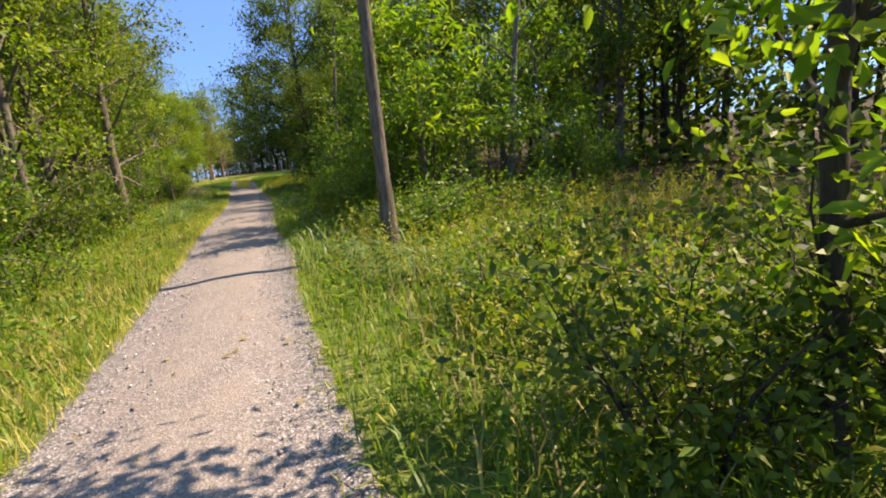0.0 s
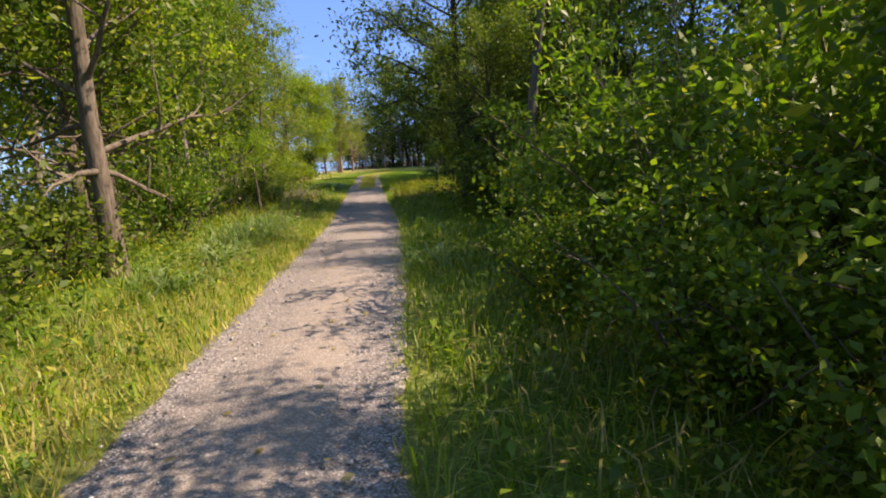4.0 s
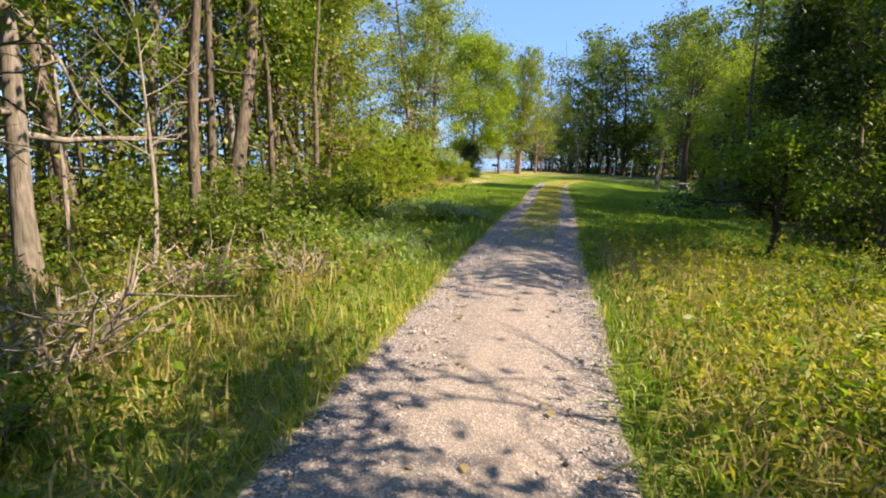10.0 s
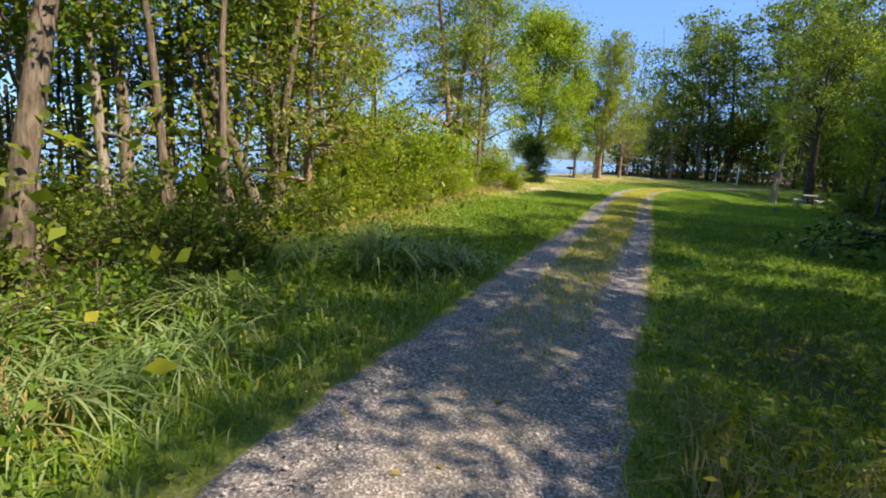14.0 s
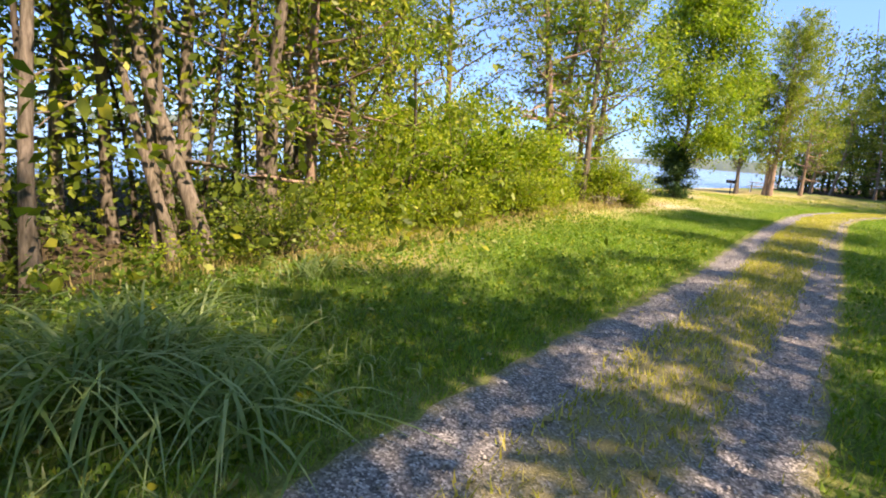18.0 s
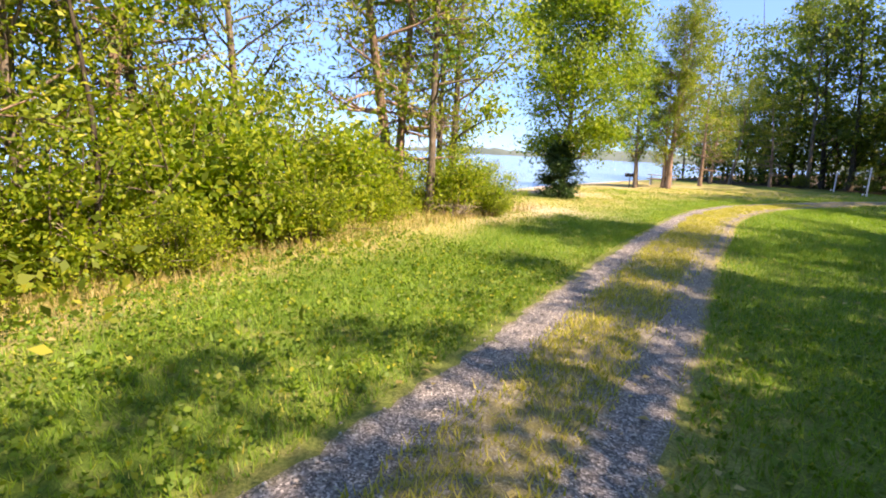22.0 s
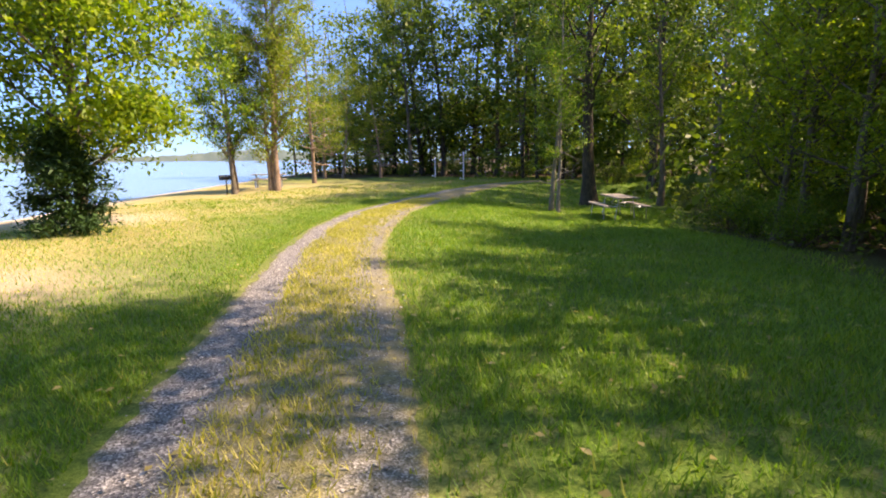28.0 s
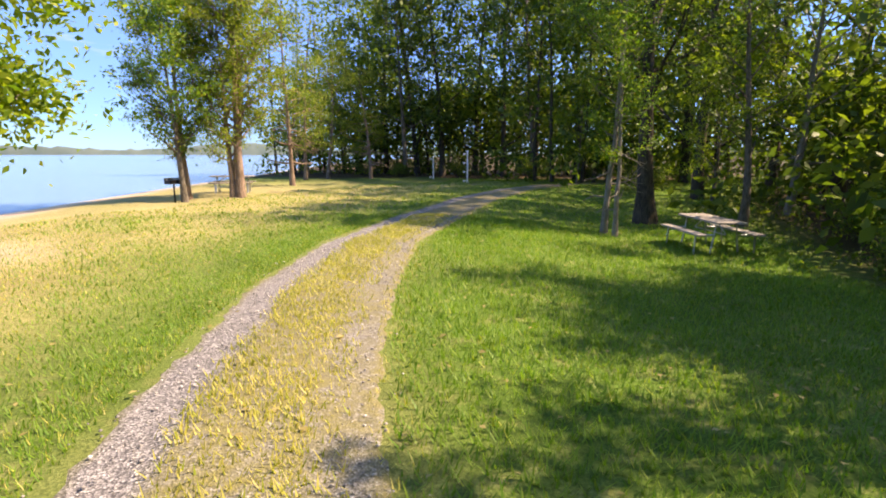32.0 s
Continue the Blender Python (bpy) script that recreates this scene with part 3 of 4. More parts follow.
def build_track():
    ys = np.arange(-34, 60.5, 0.12)
    us = np.linspace(-1, 1, 29)
    gy, gu = np.meshgrid(ys, us, indexing="ij")
    half = 0.9 + 0.03 * np.sin(gy * 0.9) + 0.015 * np.sin(gy * 2.3 + 1)
    half = half * (1 - 0.06 * smooth(14, 22, gy))
    half = np.where(gu < 0, half + left_rut(gy) - 0.56, half)
    edge = 0.025 * np.sin(gy * 9.1 + gu * 3) + 0.02 * np.sin(gy * 21.7 + gu)
    d = gu * (half + edge * np.abs(gu))
    gx = track_x(gy) + d
    z = ground_z(gx, gy) + 0.012 + 0.02 * (1 - gu ** 2)
    late = smooth(18, 30, gy)
    rut = np.exp(-np.abs((d + left_rut(gy)) / (0.28 - 0.02 * late)) ** 3) + np.exp(-np.abs((d - 0.58) / 0.23) ** 3) * (1 - 0.95 * late * (0.8 + 0.2 * np.sin(gy * 2.7)))
    z = z - 0.018 * rut - 0.03 * smooth(0.93, 1.0, np.abs(gu))
    ny, nu = gy.shape
    i, j = np.meshgrid(np.arange(ny - 1), np.arange(nu - 1), indexing="ij")
    k = i * nu + j
    faces = np.stack([k, k + 1, k + nu + 1, k + nu], -1).reshape(-1, 4)
    me = mesh_from("gravel_track", np.stack([gx, gy, z], -1).reshape(-1, 3), faces, GRAVEL, True)
    dust = smooth(14, 6, gy) * (0.6 + 0.4 * (1 - rut)) * smooth(0.95, 0.6, np.abs(gu)) * 0.75
    soil = smooth(9, 16, gy) * (1 - np.clip(rut * 1.25, 0, 1)) * 0.95 + smooth(0.86, 1, np.abs(gu)) * 0.6
    set_attr(me, "dust", dust.ravel())
    set_attr(me, "soil", np.clip(soil, 0, 1).ravel())
    ob = tagged(new("gravel_track", me), "two-rut crushed gravel track, grassy in the middle", "track", kind="structure")
    return ob


track = build_track()


def far_shore():
    """The wooded land across the lake, a low uneven ridge."""
    ang = np.linspace(radians(60), radians(250), 420)
    rng = np.random.default_rng(3)
    top = 6 + 3 * np.sin(ang * 7) + 3 * np.sin(ang * 19 + 1) + 2.5 * rng.random(len(ang))
    dist = 760 + 60 * np.sin(ang * 5)
    rows = []
    for k, (dd, hh) in enumerate(((0, -1), (4, 0.75), (14, 1.0), (60, 0.9))):
        rows.append(np.stack([np.cos(ang) * (dist + dd) - 10, np.sin(ang) * (dist + dd) + 20, np.where(hh < 0, -0.6, top * hh)], 1))
    n = len(ang)
    i, j = np.meshgrid(np.arange(3), np.arange(n - 1), indexing="ij")
    k = i * n + j
    faces = np.stack([k, k + 1, k + n + 1, k + n], -1).reshape(-1, 4)
    tagged(new("backdrop", mesh_from("backdrop", np.concatenate(rows), faces, FAR_WOODS)), "low wooded far shore of the lake", "far shore", kind="structure")


far_shore()
RNG = np.random.default_rng(7)

# ---- trees ----
oak = make_tree("broadleaf_tree", 1, 11.5, 0.18, BARK_DARK, LEAF_DARK, 0.14, 3.3, 20, 8000, 0.16, 0.31, "tall broadleaf tree with a dense dark green crown", "tree")
oak_far = make_tree("broadleaf_tree", 16, 11.5, 0.17, BARK_DARK, LEAF_DARK, 0.07, 3.2, 18, 3300, 0.27, 0.42, "tall broadleaf tree with dense leaves almost to the ground", "tree")
oak_b = make_tree("broadleaf_tree", 2, 12.0, 0.16, BARK, LEAF_DARK, 0.22, 2.9, 19, 6500, 0.17, 0.32, "tall broadleaf tree with grey bark and dark leaves", "tree")
ash = make_tree("slender_tree", 3, 9.5, 0.11, BARK_PALE, LEAF_GREEN, 0.3, 1.8, 15, 4600, 0.11, 0.25, "slender pale-barked tree with an airy green crown", "tree", bare=4)
ash_b = make_tree("slender_tree", 4, 10.0, 0.10, BARK, LEAF_GREEN, 0.2, 1.7, 16, 4600, 0.11, 0.25, "slender grey-barked tree with thin green foliage", "tree", bare=5)
gold = make_tree("yellowing_tree", 5, 6.5, 0.10, BARK, LEAF_YELLOW, 0.16, 2.2, 24, 9500, 0.095, 0.25, "broadleaf tree with bright yellow-green leaves", "tree")
pine = make_tree("pine_tree", 6, 8.5, 0.14, BARK_PINE, NEEDLE, 0.22, 1.8, 24, 5200, 0.17, 0.3, "pine with red-brown bark and dead lower twigs", "pine tree", bare=14, aspect=0.22, limb_angle=0.15, rise=0.02, shape="column")
cedar = make_tree("cedar_tree", 8, 8.0, 0.13, BARK_PINE, CEDAR, 0.16, 1.6, 34, 10000, 0.125, 0.2, "feathery yellow-green cedar with a bare lower trunk", "cedar tree", aspect=0.3, limb_angle=0.55, shape="column", rise=0.08)
lakeside = make_tree("broadleaf_tree", 9, 7.2, 0.13, BARK, LEAF_GREEN, 0.2, 2.25, 22, 8500, 0.14, 0.27, "round-crowned tree with dense green leaves", "tree")
spruce = make_tree("small_spruce", 10, 1.9, 0.05, BARK_DARK, SPRUCE, 0.04, 1.0, 30, 9000, 0.13, 0.17, "small dark green spruce on the grass by the shore", "spruce", aspect=0.3, limb_angle=0.02, rise=0.0, shape="cone", up=0.6)
shore_tree = make_tree("broadleaf_tree", 19, 7.2, 0.13, BARK, LEAF_YELLOW, 0.12, 2.1, 40, 48000, 0.12, 0.4, "lone round-crowned tree with green leaves by the lake", "tree")
big_oak = make_tree("broadleaf_tree", 20, 9.5, 0.27, BARK_DARK, LEAF_DARK, 0.3, 3.4, 22, 12000, 0.15, 0.3, "large oak with a thick forked trunk at the clearing", "tree", flare=1.5)
canopy = make_tree("broadleaf_tree", 29, 10.0, 0.17, BARK_DARK, LEAF_DARK, 0.33, 3.7, 20, 10000, 0.14, 0.42, "tall oak with branches arching over the track", "tree", limb_angle=0.2)
leaning = make_tree("leaning_tree", 11, 7.5, 0.115, BARK, LEAF_GREEN, 0.5, 1.6, 11, 3600, 0.12, 0.36, "leaning grey-brown tree at the edge of the wood", "tree", lean=(-0.22, -0.34))
slim = make_tree("slender_tree", 17, 8.5, 0.085, BARK, LEAF_GREEN, 0.66, 1.5, 12, 3200, 0.095, 0.25, "slender bare-trunked tree with a high thin crown", "tree")
sapling = make_tree("sapling", 12, 2.9, 0.035, BARK, LEAF_BRIGHT, 0.3, 0.9, 11, 1500, 0.13, 0.2, "young sapling with bright green leaves", "sapling", aspect=0.38, oval=True)
umbrella = make_tree("small_tree", 13, 1.7, 0.085, BARK_DARK, LEAF_GREEN, 0.38, 0.7, 12, 2600, 0.085, 0.16, "small tree with a thick dark trunk and bushy crown", "tree", limb_angle=0.3)
lollipop = make_tree("small_tree", 27, 2.4, 0.07, BARK, LEAF_BRIGHT, 0.56, 1.1, 14, 3600, 0.085, 0.2, "small tree with a bare grey trunk and flat bright crown", "tree", limb_angle=0.15)
snag = make_tree("dead_tree", 14, 5.5, 0.075, DEAD_WOOD, LEAF_GREEN, 0.35, 1.3, 12, 0, 0.1, 0.3, "dead bare tree with bleached branches", "tree", lean=(0.12, 0))

dense_oak = make_tree("broadleaf_tree", 52, 8.2, 0.2, BARK_DARK, LEAF_DARK, 0.1, 3.1, 32, 21000, 0.13, 0.34, "large dark oak with low branches shading the track", "tree", limb_angle=0.25)
grove = make_tree("broadleaf_tree", 53, 9.5, 0.13, BARK, LEAF_MID, 0.16, 2.3, 26, 10000, 0.105, 0.27, "tall grey-barked broadleaf tree with a full green crown", "tree", bare=3)
grove_b = make_tree("broadleaf_tree", 54, 8.5, 0.12, BARK_PALE, LEAF_MID, 0.26, 2.2, 22, 9000, 0.105, 0.26, "tall pale-barked broadleaf tree with a loose green crown", "tree", bare=4)

shrub = make_shrub("shrub", 21, 2.3, 1.5, 14, 4800, 0.085, LEAF_GREEN, BARK, "dense green shrub beside the track", clumps=90)
# the dark leaf colour carries part of the wood's shade
shrub_dark = make_shrub("shrub", 22, 1.9, 1.5, 13, 3000, 0.095, LEAF_DARK, BARK_DARK, "green shrub with leaves coloured darker for the shade of the wood", clumps=80)
shrub_gold = make_shrub("shrub", 23, 2.1, 1.7, 20, 9500, 0.082, LEAF_YELLOW, BARK, "large sunlit yellow-green shrub", clumps=75)
shrub_tall = make_shrub("tall_shrub", 24, 3.4, 1.6, 16, 9000, 0.1, LEAF_GREEN, BARK, "tall shrub with drooping narrow green leaves", aspect=0.36, up=0.3, clumps=120)
shrub_low = make_shrub("low_shrub", 25, 0.75, 0.9, 10, 1700, 0.062, LEAF_GREEN, BARK, "low leafy green shrub among the grass")

# right-hand wood, from the start of the walk to the clearing
tall_trunk = make_tree("tall_tree", 61, 10.5, 0.155, BARK, LEAF_MID, 0.48, 2.2, 18, 6000, 0.105, 0.27, "tall tree with a straight bare grey-brown trunk", "tree", lean=(-0.09, -0.06), bare=1)
place(tall_trunk, [(-10.0, 10.45, 1.0), (-13.4, 16.3, 0.9), (-12.3, 12.6, 0.85), (-13.2, 14.7, 0.75), (-11.2, 8.4, 0.9)], RNG, "tall trees")
place(oak, [(1.90, 21.60, 0.82), (4.55, 18.01, 1.03), (2.60, 27.50, 0.62), (3.40, 13.20, 0.75)], RNG, "wood")
place(oak_far, [(14.06, -3.98, 0.96), (14.64, -1.47, 1.00), (10.33, -0.10, 0.90), (16.58, -7.61, 0.91), (19.37, -12.19, 1.02), (7.93, 2.86, 0.66), (13.82, 12.07, 1.06), (6.20, 23.99, 1.08), (4.17, 30.98, 0.89), (5.86, 35.34, 0.94), (3.32, 50.24, 1.48), (0.01, 54.30, 1.41), (6.09, 44.71, 0.79), (-12.80, 69.06, 1.33), (-8.38, 68.41, 1.33), (-3.54, 65.78, 1.41), (-17.63, 72.19, 1.33), (1.73, 61.15, 1.48), (19.91, -19.11, 1.02), (20.99, -29.21, 1.10), (10.38, 1.59, 0.85), (12.42, 7.28, 0.90), (13.74, 3.22, 1.00), (10.54, 18.78, 0.92), (7.98, 26.59, 1.00), (8.87, 39.68, 0.79), (-10.48, 70.46, 1.33), (-20.51, 74.27, 1.19), (3.80, 55.65, 1.48), (-5.98, 69.32, 1.33), (-14.84, 70.12, 1.26)], RNG, "wood")
place(oak_b, [(2.93, 13.82, 0.75), (0.76, 15.41, 0.80), (14.48, -2.59, 0.73), (2.23, 17.87, 0.78), (1.31, 24.88, 0.97), (3.30, 28.80, 0.75), (-2.20, 44.90, 0.72), (4.20, 46.50, 0.80), (-6.51, 65.49, 1.25), (-15.32, 67.67, 1.11)], RNG, "wood")
# left-hand wood between track and lake
place(ash, [(1.46, 21.95, 0.92), (-11.50, 12.10, 0.86), (-11.77, 10.01, 1.02), (-10.12, 6.33, 0.80), (-14.69, 17.11, 1.13), (-15.10, 13.25, 1.05), (-6.72, 2.20, 0.80), (-9.84, 0.34, 0.91), (-11.60, 3.19, 0.89), (-14.56, 8.32, 0.83), (-8.74, -6.25, 1.09), (7.15, -8.52, 0.84), (-6.20, 43.40, 0.75), (-6.00, 43.00, 0.60), (-14.40, 10.90, 1.20)], RNG, "slender trees")
place(ash_b, [(-8.65, 4.85, 0.80), (-13.58, 13.93, 1.01), (-10.28, 10.35, 0.98), (-6.88, 5.24, 0.75), (-17.60, 16.83, 1.13), (-9.99, 1.88, 0.91), (-10.05, -1.91, 1.13), (-7.65, -10.69, 1.11), (-6.88, -16.13, 1.13), (-3.80, -8.27, 0.83), (-4.48, -5.60, 0.92), (-5.19, -3.27, 0.88), (-6.33, -6.93, 0.95), (-6.15, -1.54, 0.93), (-14.51, 26.15, 1.00), (-16.37, 20.42, 1.12), (-16.57, 11.99, 0.90), (-12.60, 6.38, 0.80), (-18.54, 19.52, 1.03), (10.92, -4.39, 1.03)], RNG, "slender trees")
# right-hand copies: the bright yellow-green leaf colour stands in for sunlit foliage
place(gold, [(-2.72, -9.50, 1.10), (-4.87, -3.09, 1.13), (0.19, 37.02, 1.20), (2.60, 40.20, 0.70), (2.80, 42.40, 0.70), (-3.93, -13.15, 1.01), (-3.51, -18.07, 1.07), (-5.32, -9.70, 0.92), (-15.60, 27.90, 1.25), (-4.32, 60.37, 0.79), (-1.36, 49.22, 0.79), (0.90, 30.60, 1.00), (-0.60, 36.60, 1.00), (-14.30, 18.40, 1.05), (-1.90, 34.80, 0.95), (-1.20, 37.60, 1.10), (-16.60, 28.40, 1.10), (-2.40, 36.20, 0.80), (-2.00, 33.20, 0.70)], RNG, "yellowing trees")
place(pine, [(-13.20, 17.00, 0.95), (-15.60, 19.60, 1.00), (-15.30, 25.60, 1.10), (-19.54, 56.86, 0.94), (-20.29, 60.93, 0.84), (-17.02, 64.08, 0.84), (-18.54, 20.19, 0.96), (-15.80, 26.20, 1.00)], RNG, "pines")
place(cedar, [(-18.30, 48.60, 1.18), (-18.90, 49.40, 1.23), (-20.00, 48.00, 0.95), (-20.33, 65.38, 1.00), (-18.55, 48.54, 0.94)], RNG, "cedars by the shore")
place(shore_tree, [(-17.00, 35.60, 1.08)], RNG)
place(canopy, [(1.10, 13.70, 1.05), (2.60, 35.00, 0.75), (7.60, 6.20, 0.85)], RNG)
place(big_oak, [(-4.60, 45.60, 1.00), (1.00, 33.40, 0.95), (0.95, 26.25, 0.82)], RNG)
place(lakeside, [(-0.06, 38.22, 0.79), (-19.70, 47.30, 0.85), (-6.85, 3.51, 0.71), (-5.45, -2.64, 0.86)], RNG)
place(spruce, [(-16.60, 34.90, 1.05, 40.0)], RNG)
dark_spruce = make_tree("spruce", 28, 5.2, 0.11, BARK_DARK, SPRUCE, 0.04, 2.1, 36, 12000, 0.14, 0.3, "dense dark evergreen at the edge of the lawn", "spruce", aspect=0.4, limb_angle=0.05, rise=0.0, shape="cone", up=0.6)
place(dark_spruce, [(-0.20, 21.20, 1.10)], RNG)
place(leaning, [(-11.90, 15.00, 1.10, 0.00), (-12.20, 14.60, 0.80, 0.00)], RNG)
place(slim, [(4.38, -13.55, 1.25), (-13.30, 16.10, 1.10), (-10.17, 13.03, 0.89), (-7.37, 7.86, 0.92), (-11.21, 12.67, 1.03), (-12.50, 14.38, 0.97), (-0.74, 41.50, 0.89), (-1.35, 29.90, 1.35), (0.90, 29.20, 1.60), (1.40, 31.20, 1.60)], RNG, "slender trees")
stout = make_tree("slender_tree", 18, 6.0, 0.125, BARK, LEAF_GREEN, 0.78, 0.8, 8, 600, 0.1, 0.22, "stout bare grey trunk with a small high crown", "tree", lean=(0.07, 0.02))
place(stout, [(2.6, -2.2, 1.0, 0.0)], RNG)
place(sapling, [(5.09, -10.63, 1.23), (8.10, -7.46, 1.18), (9.60, -5.98, 0.73), (6.92, -4.89, 1.14)], RNG, "saplings")
thicket = make_tree("young_tree", 15, 3.0, 0.05, BARK_DARK, LEAF_BRIGHT, 0.2, 0.95, 16, 2600, 0.085, 0.2, "young tree with a dark trunk and backlit leaves", "tree", aspect=0.5, oval=True)
place(thicket, [(6.18, -18.87, 1.26)], RNG)
place(umbrella, [(-1.05, 13.50, 1.05)], RNG)
place(lollipop, [(-4.60, 1.85, 0.80)], RNG)
place(snag, [(8.52, -6.91, 1.07), (1.80, 7.23, 1.09), (-9.56, 7.46, 0.64), (-6.85, 6.89, 0.45)], RNG)

place(dense_oak, [(0.90, 4.70, 0.95), (4.50, 0.90, 0.62), (4.30, 4.60, 0.90), (1.90, 1.50, 0.50)], RNG, "wood")
place(grove, [(-3.50, -7.20, 0.95), (-2.90, -15.80, 1.00), (-5.20, -3.40, 0.90), (-12.60, 8.80, 0.95), (-13.40, 14.90, 1.00), (-11.20, 3.40, 1.00), (11.60, -4.40, 1.00), (8.30, -2.60, 0.90), (17.00, -13.00, 1.00), (-3.30, -20.00, 1.00), (-16.20, 22.20, 0.90), (0.80, 32.50, 0.90), (-3.00, -5.40, 1.05)], RNG, "grove trees")
place(grove_b, [(-3.2, -11.6, 1.0), (-7.7, 6.2, 0.9), (-12.0, 11.2, 1.0), (-15.6, 17.6, 1.0), (-8.6, -0.8, 1.0), (15.0, -9.0, 1.1), (7.8, 0.8, 0.85), (-14.8, 9.6, 1.0), (-17.0, 13.6, 1.0), (1.6, 38.6, 1.0), (3.4, 34.0, 1.0), (0.6, 48.0, 1.1)], RNG, "grove trees")
# bushes
place(shrub, [(3.41, -2.39, 0.97), (3.42, -4.60, 0.96), (3.87, -10.14, 0.62), (3.68, -8.69, 0.66), (2.93, -6.87, 0.59), (4.33, -7.22, 0.95), (-0.11, 34.59, 0.79), (-0.19, 37.43, 0.69), (-0.30, 42.76, 0.69), (-0.82, 39.03, 0.49), (-2.27, -12.17, 1.13), (-2.95, -14.93, 1.13), (-4.25, -2.39, 0.91), (-5.71, 4.48, 0.49), (8.05, -9.73, 0.86), (-2.79, -19.98, 1.26), (9.69, -7.92, 0.59), (-6.02, 1.29, 0.75), (-2.60, 36.80, 0.55), (-2.20, 38.90, 0.60), (-2.70, 34.90, 0.50)], RNG, "bushes")
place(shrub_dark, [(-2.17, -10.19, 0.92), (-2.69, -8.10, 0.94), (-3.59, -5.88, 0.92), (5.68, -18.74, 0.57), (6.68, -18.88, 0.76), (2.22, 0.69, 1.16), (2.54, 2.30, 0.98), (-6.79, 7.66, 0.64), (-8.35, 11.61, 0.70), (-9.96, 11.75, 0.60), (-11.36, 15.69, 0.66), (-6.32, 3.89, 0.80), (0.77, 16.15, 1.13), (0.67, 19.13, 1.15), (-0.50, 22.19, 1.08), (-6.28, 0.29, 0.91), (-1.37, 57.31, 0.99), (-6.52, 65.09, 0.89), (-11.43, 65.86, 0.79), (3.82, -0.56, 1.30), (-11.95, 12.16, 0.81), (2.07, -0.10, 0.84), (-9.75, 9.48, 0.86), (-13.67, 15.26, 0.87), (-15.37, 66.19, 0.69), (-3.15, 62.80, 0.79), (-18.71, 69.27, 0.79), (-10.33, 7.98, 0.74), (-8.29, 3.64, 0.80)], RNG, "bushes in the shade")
place(shrub_gold, [(-13.30, 18.50, 1.05), (-13.90, 20.50, 1.30), (-14.40, 22.60, 1.35), (-15.30, 24.60, 1.10), (-12.90, 17.20, 0.75), (-16.40, 26.30, 0.85), (-15.30, 21.00, 1.40), (-18.30, 32.00, 0.70), (-12.50, 19.70, 0.55), (-12.90, 21.90, 0.62), (-14.00, 24.20, 0.55), (-14.60, 27.00, 0.90), (-13.90, 27.80, 0.55)], RNG, "sunlit bushes")
place(shrub_tall, [(4.97, -2.32, 1.09), (5.12, -9.35, 1.16), (5.36, -7.68, 1.12), (4.72, -5.94, 1.04), (-4.73, -15.91, 1.13), (-4.65, -11.27, 1.18)], RNG)
place(shrub_low, [(4.84, -12.61, 1.13), (5.29, -12.06, 1.26), (4.29, -11.94, 1.01), (-6.67, 8.67, 0.85), (-7.34, 10.17, 0.88), (-6.04, 8.15, 0.65), (-7.93, 11.25, 0.79), (-4.56, 4.56, 0.62), (5.27, -16.71, 0.88), (5.99, -14.96, 1.01), (5.06, -11.63, 1.00), (6.93, -11.76, 1.13), (-0.65, -13.21, 1.13), (-1.19, -15.22, 1.26), (6.57, -17.87, 1.13), (1.96, 0.01, 0.72), (-1.32, 9.19, 0.57), (-0.72, 10.29, 0.68), (-1.01, 7.02, 0.54)], RNG, "low plants")



# ---- the wood behind ----
def wood_mass(name, seed, spots, label, mat=LEAF_DARK, leaf=0.34):
    """Foliage of trees too deep in the wood to tell apart: leaf clumps hung on many bare stems."""
    rng = np.random.default_rng(seed)
    cen, stems = [], []
    for x, y, h, n in spots:
        z0 = float(ground_z(x, y))
        c = rng.normal(size=(max(n // 60, 6), 3)) * [1.7, 1.7, 0.1] + [x, y, 0]
        c[:, 2] = z0 + h * (0.03 + 0.95 * rng.random(len(c)) ** 0.9)
        pick = rng.integers(0, len(c), n)
        cen.append(c[pick] + rng.normal(size=(n, 3)) * [0.7, 0.7, 0.5])
        stems.append(tube(curve_points(rng, (x, y, z0 - 0.1), (0, 0, 1), h, 6, 0.05, 0.02), np.linspace(0.13 if leaf > 0.2 else 0.05, 0.02, 6), 5))
    cen = np.concatenate(cen)
    cen[:, 2] = np.maximum(cen[:, 2], 0.1)
    v, f = leaf_quads(rng, cen, leaf, leaf * 0.55, 0.4)
    wood = tagged(new(name, mesh_from(name, v, f, mat)), label, "woods", kind="stuff")
    v, f = joined(stems)
    part_mesh("stem", mesh_from("stem", v, f, BARK_DARK, True), wood)
    return wood


def band(rng, n, y0, y1, d0, d1, h=9.5):
    y = y0 + (y1 - y0) * (np.arange(n) + rng.random(n)) / n
    return [(float(track_x(a)) + d0 + (d1 - d0) * rng.random(), float(a), h + 0.35 * h * rng.random(), 620) for a in y]


wood_mass("woods", 41, band(RNG, 28, -28, 2, 13.5, 22, 6.2) + band(RNG, 12, 2, 15, 16.5, 24, 7.5) + band(RNG, 14, 15, 30, 12.5, 20, 5.5) + band(RNG, 24, 28, 66, 17.5, 25, 5.0) + band(RNG, 20, 42, 66, 11.5, 16, 4.2) + band(RNG, 12, 26, 42, 11.5, 15, 4.0), "deep dark green woods behind the clearing")
wood_mass("woods", 42, [(-30 + 1.5 * i + RNG.random(), 77 + 5 * RNG.random(), 14 + 4 * RNG.random(), 800) for i in range(26)], "dark woods closing the far side of the clearing")
